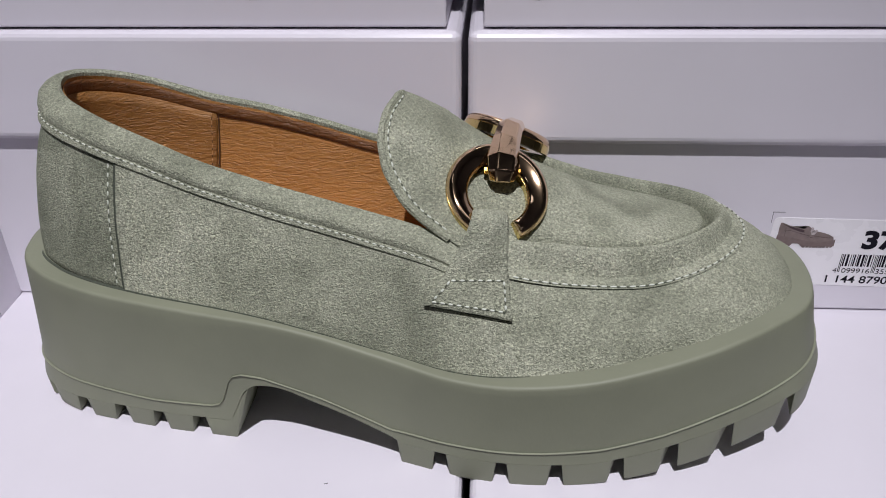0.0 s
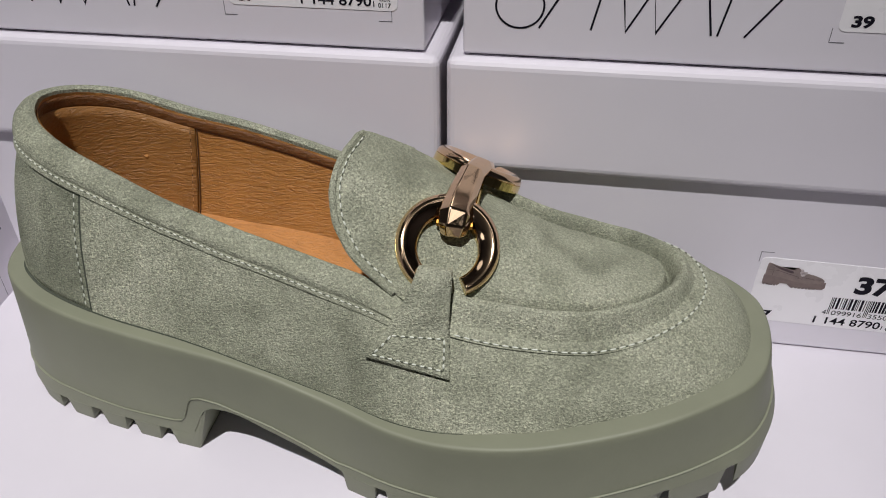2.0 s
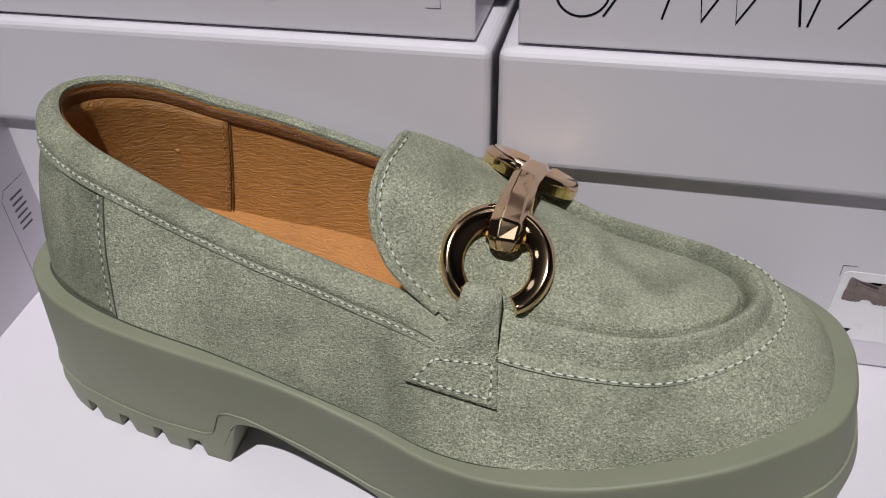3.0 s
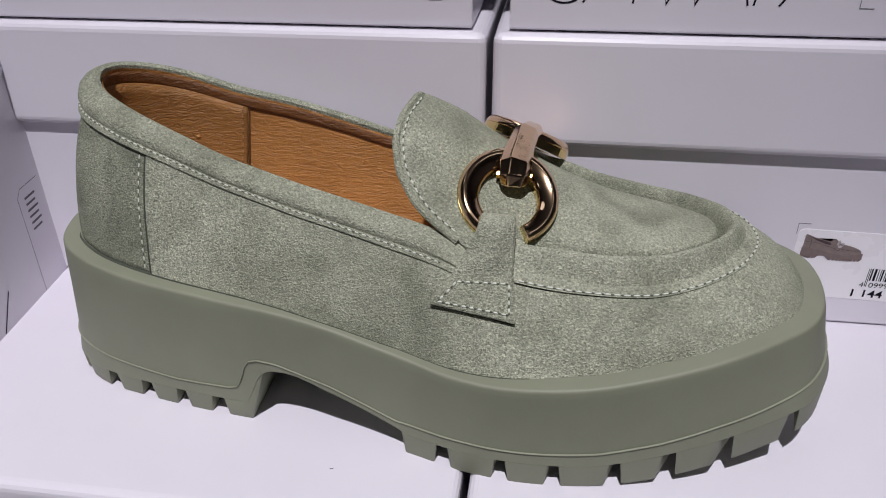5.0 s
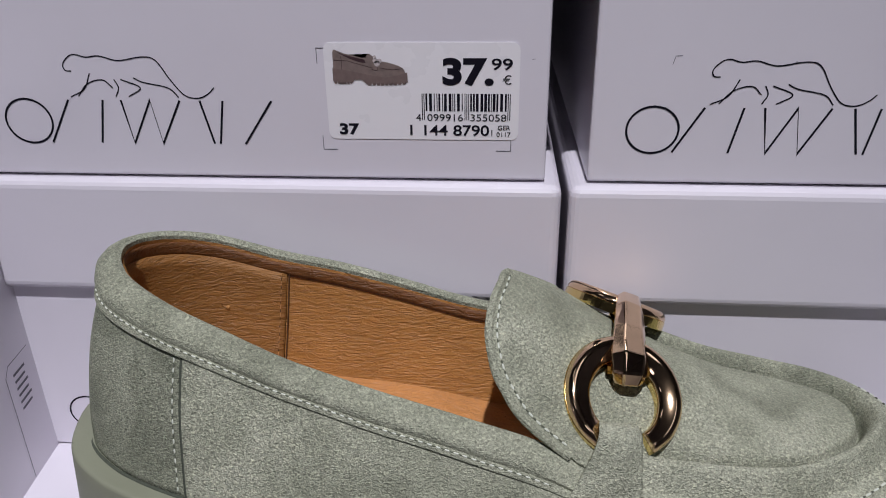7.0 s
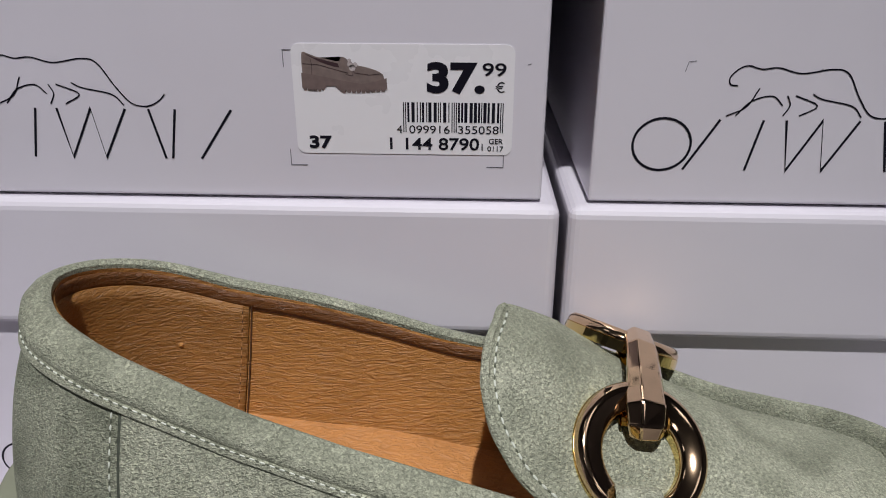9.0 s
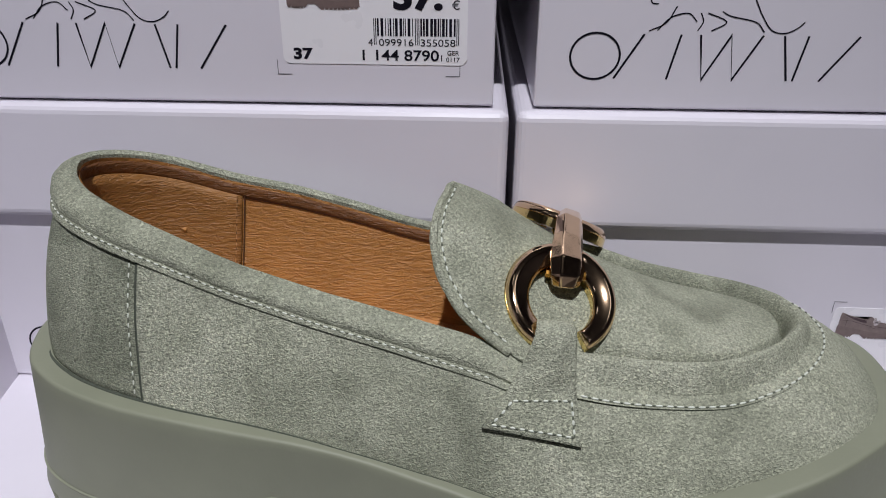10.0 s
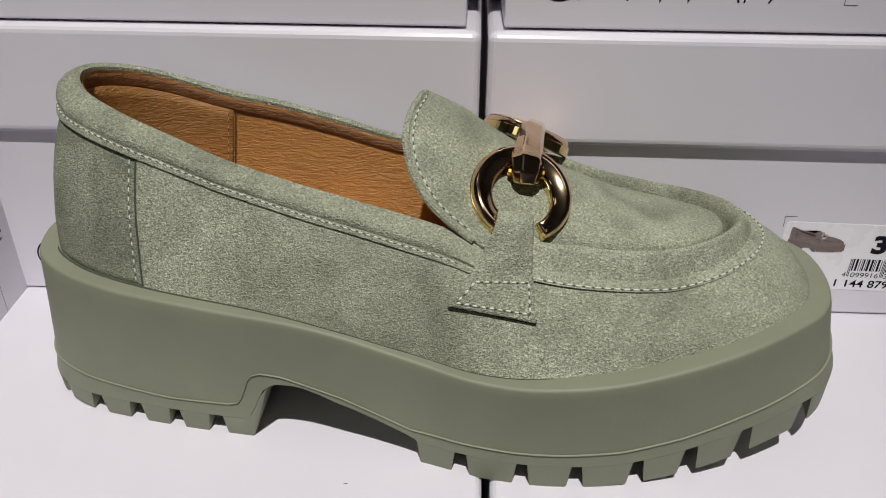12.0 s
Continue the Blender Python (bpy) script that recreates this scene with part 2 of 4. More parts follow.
def trade_mark(parent, x, z):
    """The maker's mark as plain strokes: an arc, a run of leaning bars and a flowing line above."""
    h = 0.0147
    oval = [(x + 0.0082 + 0.0082 * math.cos(a), z + h / 2 + 0.0076 * math.sin(a)) for a in np.linspace(0, 2 * math.pi, 33)]
    lean = [[(0.0150, 0), (0.0237, 1)], [(0.0326, 0), (0.0357, 1)], [(0.0420, 1), (0.0442, 0), (0.0520, 1), (0.0542, 0), (0.0622, 1)],
            [(0.0690, 1), (0.0722, 0)], [(0.0768, 1), (0.0742, 0)], [(0.0828, 0), (0.0932, 1)]]
    bars = [[(x + a, z + b * h) for a, b in l] for l in lean]
    part("printed_mark", ribbons([oval] + bars, 0.00072, -0.00012), M_INK, parent, "thin black printed strokes")
    back = smooth_line([(0.0345, .0265), (0.0322, .0268), (0.0318, .0288), (0.0342, .0312), (0.037, .0320), (0.041, .0311), (0.046, .0315), (0.053, .0300),
                        (0.062, .0312), (0.067, .030), (0.0715, .0235), (0.076, .0185), (0.081, .0176), (0.085, .0192), (0.0872, .0212)], 6)
    legs = [smooth_line(l, 6) for l in ([(0.0412, .0258), (0.038, .0205), (0.0322, .0178)], [(0.0352, .0180), (0.0395, .0222), (0.0455, .0236), (0.049, .021)],
                                        [(0.050, .0238), (0.0512, .021), (0.0496, .0180)], [(0.0525, .0238), (0.0595, .0210), (0.0545, .0180)],
                                        [(0.0575, .0243), (0.061, .0228), (0.070, .0210), (0.0735, .0178)])]
    lines = [[(x - 0.0040 + a * 0.9, z + (b - 0.0176) * 0.98 + 0.0155) for a, b in l] for l in [back] + legs]
    part("printed_outline", ribbons(lines, 0.00042, -0.00012), M_INK, parent, "thin flowing printed outline")


def corner_marks(parent, x0, x1, z0, z1):
    a = 0.0048
    for l in ([(x0, z1 - a), (x0, z1), (x0 + a, z1)], [(x0, z0 + a), (x0, z0), (x0 + a, z0)], [(x1 - a, z0), (x1, z0), (x1, z0 + a)], [(x1 - a, z1), (x1, z1), (x1, z1 - a)]):
        part("corner_mark", ribbons([l], 0.00022, -0.00012), M_GREYINK, parent, "fine printed corner bracket")


def rounded(x0, x1, z0, z1, r, n=5):
    out = []
    for cx, cz, a0 in ((x1 - r, z0 + r, -90), (x1 - r, z1 - r, 0), (x0 + r, z1 - r, 90), (x0 + r, z0 + r, 180)):
        for k in range(n + 1):
            a = radians(a0 + 90 * k / n)
            out.append((cx + r * math.cos(a), cz + r * math.sin(a)))
    return out


def price_label(box, at, size, ean, seed, tilt=0.0):
    """A price sticker, 62 by 31 mm, on the box end, its lower left corner at at."""
    bm = bmesh.new()
    f = bm.faces.new([bm.verts.new((x, -0.0002, z)) for x, z in rounded(0, 0.0622, 0, 0.0312, 0.0024)])
    r = bmesh.ops.extrude_face_region(bm, geom=[f])
    for v in [g for g in r["geom"] if isinstance(g, bmesh.types.BMVert)]:
        v.co.y = 0.0
    bmesh.ops.recalc_face_normals(bm, faces=bm.faces[:])
    lab = part("price_label", bm, M_STICKER, box, "white price sticker with black print and a small shoe picture")
    lab.matrix_basis = pose(*at, 0, tilt, 0)
    y = -0.00032
    writing("price_whole", "37.", 0.0378, 0.0184, 0.0080, y, M_INK, lab, 0.045, 0.0162)
    writing("price_cents", "99", 0.0533, 0.0228, 0.0036, y, M_INK, lab, 0.012, 0.0066)
    writing("currency_sign", "\u20ac", 0.0570, 0.0182, 0.0029, y, M_INK, lab, 0.0, 0.0026)
    writing("size_number", size, 0.0036, 0.0017, 0.0036, y, M_INK, lab, 0.04, 0.0066)
    writing("article_number", "1 144 8790", 0.0270, 0.0015, 0.0036, y, M_INK, lab, 0.015, 0.0258)
    writing("article_suffix", "1", 0.0535, 0.0014, 0.0021, y, M_INK, lab, 0.012)
    writing("country_code", "GER", 0.0556, 0.0034, 0.0016, y, M_INK, lab, 0.01, 0.0040)
    writing("batch_code", "0117", 0.0552, 0.0012, 0.0016, y, M_INK, lab, 0.01, 0.0046)
    writing("code_digit", ean[0], 0.0291, 0.0063, 0.0024, y, M_INK, lab, 0.0, 0.0016)
    writing("code_digits", ean[1:7], 0.0327, 0.0063, 0.0024, y, M_INK, lab, 0.0, 0.0116)
    writing("code_digits", ean[7:], 0.0467, 0.0063, 0.0024, y, M_INK, lab, 0.0, 0.0116)
    # bar code: guards reach lower than the rest
    rnd = random.Random(seed)
    bm = bmesh.new()
    x, x_end, mod = 0.0310, 0.0594, 0.00030
    k = 0
    while x < x_end:
        w = mod * rnd.choice((1, 1, 2, 3))
        guard = k < 2 or x_end - x < 0.0012 or abs(x - 0.0452) < 0.0010
        if guard:
            w = mod
        z0 = 0.0066 if guard else 0.0095
        vs = [bm.verts.new(p) for p in ((x, y, z0), (x + w, y, z0), (x + w, y, 0.0152), (x, y, 0.0152))]
        bm.faces.new(vs)
        x += w + mod * (1 if guard else rnd.choice((1, 1, 2)))
        k += 1
    tagged(part("bar_code", bm, M_INK, lab, "black bar code"), kind="stuff")
    # the picture of the shoe
    px, pz, s = 0.0026, 0.0168, 0.0241

    def print_shape(name, pts, mat, lift, label=""):
        part(name, flat_shape([(px + a * s, pz + b * s) for a, b in pts], y - lift), mat, lab, label)

    def notched(x0, x1, z0, z1, n):
        out = []
        for k in range(n):
            f, g = (k + 0.05) / n, (k + 0.65) / n
            out += [(x0 + (x1 - x0) * q, z0 + (z1 - z0) * q + 0.010 * math.cos(q * math.pi) ** 2 * (n > 5) + d) for q, d in ((f, 0), (g, 0), (g + 0.05 / n, 0.028), (g + 0.30 / n, 0.028))]
        return out

    upper = list(smooth_line([(.015, .25), (.012, .36), (.015, .46), (.037, .504), (.13, .464), (.28, .43), (.44, .397), (.458, .44), (.50, .449), (.56, .41), (.64, .36), (.76, .335), (.876, .298), (.95, .255), (.968, .20)], 3))
    print_shape("shoe_picture", upper + [(.85, .155), (.70, .13), (.50, .16), (.2, .22)], M_PHOTO, 0, "taupe printed picture of a loafer")
    sole = [(0, .266), (.13, .245), (.30, .215), (.50, .174), (.70, .141), (.85, .166), (.995, .212)][::-1]
    under = [(0, .10)] + notched(.02, .235, .062, .050, 5) + [(.245, .055), (.29, .112), (.39, .112)] + notched(.47, .985, .028, .045, 9) + [(1.0, .08)]
    print_shape("picture_sole", sole + under, M_PHOTOSOLE, 0.00003)
    print_shape("picture_opening", [(.05, .485), (.16, .440), (.30, .408), (.435, .375), (.45, .33), (.38, .34), (.24, .385), (.12, .445)], M_PHOTODARK, 0.00004)
    for cx, cz, r in ((.575, .365, .035), (.60, .325, .04), (.635, .36, .03), (.57, .41, .022)):
        print_shape("picture_buckle", [(cx + r * math.cos(q), cz + r * math.sin(q)) for q in np.linspace(0, 5.5, 8)], M_PHOTOLIGHT, 0.00005)
    for line in ([(.125, .245), (.13, .36), (.115, .43)], [(.015, .37), (.2, .36), (.42, .30), (.55, .265)], [(.62, .27), (.8, .245), (.93, .262)], [(.52, .25), (.60, .235), (.61, .29)]):
        part("picture_line", ribbons([[(px + a * s, pz + b * s) for a, b in line]], 0.00014, y - 0.00006), M_PHOTODARK, lab)
    return lab


XL, XR = -0.1962, 0.0138
STEP = -0.132
for x, y, wide in ((XL, STEP, BOX_W + 0.0062), (XR + 0.0040, STEP + 0.001, BOX_W)):      # the lids slope a little to the back
    b = shoe_box("white coated shoe box, its lid a shelf under the loafer", (x, y, -BOX_H), width=wide)
    b.matrix_basis = pose(x, -0.095, 0, -1.9) @ pose(0, y + 0.095, -BOX_H)
SINK, WIDER = 0.0030, 0.006
rows = []
for k in range(2):
    for side, x in (("L", XL), ("R", XR)):
        z = k * BOX_H
        b = shoe_box("white shoe box with a thin black mark, stacked behind the loafer", (x if side == "R" else x - WIDER, -0.0017, z + 0.0004 if k else -SINK), height=BOX_H if k else BOX_H + SINK, width=BOX_W if side == "R" else 0.1962 + WIDER)
        up = 0 if k else SINK
        ox = 0.0016 + WIDER if side == "L" else 0.0
        trade_mark(b, 0.0113 + ox - (0.0056 if side == "L" and not k else 0), 0.0118 + up - (0.0049 if not k else 0.0012 if side == "R" else 0))
        sx = -0.0014 if side == "R" and not k else 0
        corner_marks(b, 0.1208 + ox + sx, 0.1830 + ox + sx, 0.0104 + up, 0.0435 + up)
        rows.append(b)
price_label(rows[2], (0.1247 + WIDER, 0, 0.0141), "37", "4099916355058", 3)
price_label(rows[1], (0.1197, 0, 0.0100 + SINK), "37", "4099916355058", 3, 1.0)
price_label(rows[3], (0.1224, 0, 0.0141), "39", "4099916355065", 4)
# the side stack: a box turned a quarter, its end closing the corner
side = shoe_box("white shoe box of a side stack, end towards the loafer", (-0.1694, -0.1944, -0.004), 98.6, height=0.1415, depth=0.30, width=0.196, lip=0.0012)
trade_mark(side, 0.0545, 0.003)
part("frame_line", ribbons([[(0.1735, 0.0480), (0.1770, 0.0515), (0.192, 0.0515)], [(0.1735, 0.0480), (0.1735, 0.002)]], 0.0003, -0.00012), M_GREYINK, side, "fine printed frame")
bars = [[(0.1785, 0.0460 - i * 0.0030), (0.1875 - 0.001 * (i % 2), 0.0460 - i * 0.0030)] for i in range(6)]
part("small_print", ribbons(bars, 0.0011, -0.00012), M_GREYINK, side, "small grey print")
shoe_box("white shoe box under the side stack", (-0.2068, -0.206, -BOX_H - 0.0042), 90, height=BOX_H, depth=0.30, width=0.196)
# scuffs on the coated board
for b, pts in ((rows[3], [(0.0235, 0.0385), (0.0242, 0.0412), (0.0262, 0.0414)]), (rows[3], [(0.0600, 0.0395), (0.0606, 0.0395)]), (rows[2], [(0.1965, 0.0400), (0.1975, 0.0402)])):
    part("scuff", ribbons([pts], 0.00016, -0.00012), M_GREYINK, b, "faint scratch")
# lint on the lids
for lx, ly, turn in ((-0.0335, -0.1152, 10), (0.1285, -0.045, 40)):
    fl = tagged(base("lint", (lx, ly, 0.0003), turn), "tiny grey fleck of lint on the lid", "lint")
    part("fibre", block(0, 0.0013, 0, 0.0004, 0, 0.0003, 0.0001, 1), M_DUST, fl)

# ---- the loafer ----
def closed_spline(pts, n=24):
    P = np.array(pts, float)
    out = []
    for i in range(len(P)):
        a, b, c, d = P[i - 1], P[i], P[(i + 1) % len(P)], P[(i + 2) % len(P)]
        for k in range(n):
            t = k / n
            out.append(0.5 * (2 * b + (c - a) * t + (2 * a - 5 * b + 4 * c - d) * t * t + (3 * b - a - 3 * c + d) * t ** 3))
    return np.array(out)


def curve(xs, ys):
    """A smooth function through a few values."""
    xs, ys = np.array(xs, float), np.array(ys, float)
    s = np.gradient(ys, xs)

    def f(x):
        x = np.clip(np.asarray(x, float), xs[0], xs[-1])
        i = np.clip(np.searchsorted(xs, x) - 1, 0, len(xs) - 2)
        h = xs[i + 1] - xs[i]
        t = (x - xs[i]) / h
        return ((2 * t ** 3 - 3 * t ** 2 + 1) * ys[i] + (t ** 3 - 2 * t ** 2 + t) * h * s[i] + (-2 * t ** 3 + 3 * t ** 2) * ys[i + 1] + (t ** 3 - t ** 2) * h * s[i + 1])
    return f


# plan of the sole, heel first along the outer side, round the toe and back along the inner side
SOLE = closed_spline([(-.1515, -.047), (-.1495, -.063), (-.1425, -.0755), (-.129, -.0840), (-.112, -.0885), (-.09, -.0925), (-.066, -.0955), (-.04, -.099), (-.014, -.1035),
                      (.006, -.1095), (.025, -.1128), (.045, -.1125), (.065, -.1095), (.085, -.1045), (.103, -.0975), (.1188, -.0879), (.1278, -.0733), (.1314, -.054),
                      (.1280, -.037), (.114, -.0225), (.093, -.0125), (.07, -.0085), (.04, -.010), (.01, -.014), (-.02, -.017), (-.05, -.017), (-.08, -.015),
                      (-.105, -.014), (-.128, -.018), (-.145, -.030)])
rim_z = curve([-.152, -.118, -.09, -.07, -.052, -.035, -.017, 0, .016, .032, .048, .065, .08, .095, .11, .132],
              [.0560, .0534, .0513, .0494, .0478, .0450, .0408, .0383, .0377, .0387, .0402, .0429, .0457, .0482, .0496, .0503])
lift_z = curve([-.2, .03, .05, .065, .08, .095, .11, .132], [0, 0, .0005, .002, .0045, .0078, .0108, .0140])


def halves(loop):
    """The near and the far half of a closed loop, from the heel's tip to the toe's."""
    a, b = int(np.argmin(loop[:, 0])), int(np.argmax(loop[:, 0]))
    r = np.roll(loop, -a, axis=0)
    k = (b - a) % len(loop)
    return r[:k + 1], np.vstack([r[k:], r[:1]])[::-1]


def cosines(loop, n):
    lo, hi = loop[:, 0].min(), loop[:, 0].max()
    return (lo + hi) / 2 - (hi - lo) / 2 * np.cos(np.linspace(0, math.pi, n))


def at_x(half, x):
    o = np.maximum.accumulate(half[:, 0])
    return np.stack([np.interp(x, o, half[:, k]) for k in range(half.shape[1])], -1)


N = 261
HALF_N, HALF_F = halves(SOLE)
SX = cosines(SOLE, N)
ring_n, ring_f = at_x(HALF_N, SX), at_x(HALF_F, SX)
RING = np.vstack([ring_n, ring_f[::-1][1:-1]])      # once round, near side first


def inward(loop):
    d = np.roll(loop, -1, axis=0) - np.roll(loop, 1, axis=0)
    d = d[:, :2] / np.maximum(np.linalg.norm(d[:, :2], axis=1), 1e-9)[:, None]
    for _ in range(3):
        d = (np.roll(d, 1, axis=0) + 2 * d + np.roll(d, -1, axis=0))
        d /= np.linalg.norm(d, axis=1)[:, None]
    return np.stack([-d[:, 1], d[:, 0]], -1)


IN = inward(RING)


def body_z(x):
    """Underside of the midsole: heel, slanting breast, arch, forefoot."""
    heel, fore = 0.0074, 0.0092 + lift_z(x) + 0.0016 * np.clip((x - .05) / .03, 0, 1)
    arch = curve([-.0685, -.0655, -.0625, -.059, -.054, -.036, -.018, -.0128, -.0112], [.0074, .013, .0195, .0228, .0238, .0190, .0122, .0100, .0092])(x)
    return np.where(x < -.0685, heel, np.where(x > -.0112, fore, arch))


shoe = tagged(base("loafer", (0, 0, 0)), "sage green suede platform loafer with a rose-gold chain buckle", "shoe")


tuck = curve([-.15, -.135, -.11, -.08, -.03, .06, .09, .115, .134], [.0059, .0042, .0008, .0003, .0010, .0012, .0025, .0057, .0078])      # how far the rim stands back from the tread


def wall_off(x, k):
    return float(tuck(x)) * k ** 0.8 + 0.0002 - 0.0008 * k


def sole_body():
    x = RING[:, 0]
    b, r = body_z(x), rim_z(x)
    H = r - b
    prof = [(0.0030, 0 * H), (0.0001, 0 * H), (0.0001, 0.0006 + 0 * H)]
    for k in (0.15, 0.3, 0.45, 0.6, 0.75, 0.88):
        prof.append((k, H * k))
    prof += [(0.0000, H - 0.0012), (0.0002, H - 0.0006), (0.0005, H - 0.00025), (0.0010, H - 0.00005), (0.0016, H), (0.0045, H), (0.013, H + 0.0002), (0.020, H - 0.002)]
    verts, m = [], len(prof)
    for i in range(len(RING)):
        for q, (off, h) in enumerate(prof):
            if 3 <= q < 9:
                off = wall_off(x[i], off)
            elif q >= 9:
                off = off + float(tuck(x[i])) - 0.0006
            p = RING[i] + IN[i] * off
            verts.append((p[0], p[1], b[i] + h[i]))
    faces = grid_faces(len(RING), m, True)
    n = len(RING)
    for i in range(1, N - 1):       # underside, straight across
        j = n - i
        i2, j2 = i + 1, n - i - 1
        if i == N - 2:
            continue
        faces.append((i * m, i2 * m, j2 * m, j * m))
    bm = mesh_of(verts, faces)
    bmesh.ops.recalc_face_normals(bm, faces=bm.faces[:])
    return part("midsole", bm, M_RUBBER, shoe, "thick sage rubber platform midsole", True)


mid = sole_body()


def seam_ridge():
    """The thin moulding line that follows the tread."""
    keep = RING[:N]
    x = keep[:, 0]
    z = np.interp(x, [-.15, -.13, -.115, -.095, -.0745, -.0708, -.0688, -.0674, -.0657, -.062, -.055, -.036, -.018, -.0131, 0, .0174, .0345, .052, .07, .087, .104, .13],
                  [.0165, .0150, .0138, .0124, .0130, .0141, .0175, .0225, .0258, .0272, .0268, .0216, .0148, .0131, .0130, .0132, .0138, .0148, .0180, .0225, .0262, .0325])
    z = np.maximum(z, body_z(x) + 0.0012)
    verts, faces = [], []
    for i in range(len(keep)):
        h = z[i] - body_z(x[i])
        H = rim_z(x[i]) - body_z(x[i])
        off = wall_off(x[i], min(h / H, 1))
        for o, dz in ((off + 0.0003, 0.0004), (off - 0.00055, 0.0001), (off + 0.0003, -0.0003)):
            p = keep[i] + IN[i] * o
            verts.append((p[0], p[1], z[i] + dz))
    return part("mould_line", mesh_of(verts, grid_faces(len(keep), 3)), M_RUBBER, mid, "", True)


seam_ridge()


def lug(x0, x1, half, sign, top_in=0.0012, breast=0.0):
    """One block of the tread between two grooves, following the sole's edge."""
    xs = np.linspace(x0, x1, 6)
    xt = np.linspace(x0 - top_in, x1 + top_in + breast, 6)
    verts = []
    depth = 0.030
    for xx, up in ((xs, 0), (xt, 1)):
        for x in xx:
            p = at_x(half, np.clip(x, SX[1], SX[-2]))
            e = at_x(half, np.clip(x + 0.002, SX[1], SX[-2])) - at_x(half, np.clip(x - 0.002, SX[1], SX[-2]))
            e /= np.linalg.norm(e)
            nrm = np.array([-e[1], e[0]]) * sign
            # the grooves taper: blocks narrow inwards
            z = float(body_z(p[0])) - 0.0001 if up else float(lift_z(p[0]))
            if breast and up:
                z = float(body_z(min(p[0], -.0600)))
            q = p + nrm * (0.0005 if not up else 0.0001)
            w = p + np.array([min(0.6, max(0.0, p[0]) * 7.5) * min(1.0, max(0.0, (.127 - p[0]) / .03)), sign]) * min(depth, 0.45 * abs(p[1] + 0.0525) + 0.004)
            verts += [(q[0], q[1], z), (w[0], w[1], z)]
    f = []
    n = 6
    for i in range(n - 1):
        a, b = 2 * i, 2 * i + 2
        A, B = a + 2 * n, b + 2 * n
        f += [(a, b, B, A), (a + 1, A + 1, B + 1, b + 1), (a, a + 1, b + 1, b), (A, B, B + 1, A + 1)]
    f += [(0, 2 * n, 2 * n + 1, 1), (2 * n - 2, 2 * n - 1, 4 * n - 1, 4 * n - 2)]
    bm = mesh_of(verts, f)
    bmesh.ops.recalc_face_normals(bm, faces=bm.faces[:])
    sharp = [e for e in bm.edges if len(e.link_faces) == 2 and e.calc_face_angle() > 0.7 and min(v.co.z for v in e.verts) < 0.6 * max(v.co.z for v in bm.verts)]
    bmesh.ops.bevel(bm, geom=sharp, offset=0.0006, segments=2, affect="EDGES", profile=0.5)
    return part("tread_block", bm, M_RUBBER, shoe, "", True)


HEEL_GAPS = [(-.1423, -.1377), (-.1278, -.1218), (-.1128, -.1065), (-.0978, -.0921), (-.0833, -.0766)]
FORE_GAPS = [(-.0002, .0055), (.0190, .0243), (.0358, .0411), (.0546, .0600), (.0706, .0768), (.0883, .0943), (.1098, .1155)]


def run(gaps, start, end):
    out, x = [], start
    for a, b in gaps:
        out.append((x, a))
        x = b
    out.append((x, end))
    return out


for half, sign in ((HALF_N, 1), (HALF_F, -1)):
    blocks = run(HEEL_GAPS[1:], -.1377, -.0675)
    for k, (a, b) in enumerate(blocks):
        last = k == len(blocks) - 1
        lug(a, b, half, sign, 0.0012, 0.006 if last else 0.0)
    for a, b in run(FORE_GAPS, -.0104, .1250):
        lug(a, b, half, sign)


def end_lug(inside):
    """The block of the tread that wraps the heel's or the toe's tip."""
    i0 = N - 1 if inside(1.0) else 0
    ids = [(i0 + k) % len(RING) for k in range(-60, 61)]
    ids = [i for i in ids if inside(RING[i, 0])]
    verts = []
    for i in ids:
        x, o, n = RING[i, 0], RING[i], IN[i]
        lo, hi = float(lift_z(x)), float(body_z(x)) - 0.0001
        a, b, c = o + n * 0.0001, o + n * 0.0006, o + n * 0.012
        verts += [(a[0], a[1], hi), (b[0], b[1], lo + 0.0006), (b[0] + n[0] * .0005, b[1] + n[1] * .0005, lo), (c[0], c[1], lo), (c[0], c[1], hi)]
    f = grid_faces(len(ids), 5)
    f += [tuple(range(5)), tuple(range(len(verts) - 5, len(verts)))]
    f += [(5 * i, 5 * i + 4, 5 * i + 9, 5 * i + 5) for i in range(len(ids) - 1)]
    bm = mesh_of(verts, f)
    bmesh.ops.recalc_face_normals(bm, faces=bm.faces[:])
    return part("tread_block", bm, M_RUBBER, shoe, "", True)


end_lug(lambda x: x > .1280)
end_lug(lambda x: x < -.1424)


def tread_core():
    """The recessed rubber between the blocks."""
    for lo, hi in ((-.132, -.0715), (-.004, .108)):
        verts, faces = [], []
        xs = np.linspace(lo, hi, 14)
        k0 = len(verts)
        for x in xs:
            a, b = at_x(HALF_N, x), at_x(HALF_F, x)
            za = float(lift_z(x)) + 0.0012
            zb = float(body_z(x)) + 0.0005
            for y, z in ((a[1] + .013, za), (b[1] - .013, za), (b[1] - .013, zb), (a[1] + .013, zb)):
                verts.append((x, y, z))
        for i in range(len(xs) - 1):
            for j in range(4):
                p, q = k0 + 4 * i, k0 + 4 * i + 4
                faces.append((p + j, q + j, q + (j + 1) % 4, p + (j + 1) % 4))
        faces += [tuple(range(k0, k0 + 4)), tuple(range(len(verts) - 4, len(verts)))]
        bm = mesh_of(verts, faces)
        bmesh.ops.recalc_face_normals(bm, faces=bm.faces[:])
        part("tread_base", bm, M_RUBBER, shoe)


tread_core()

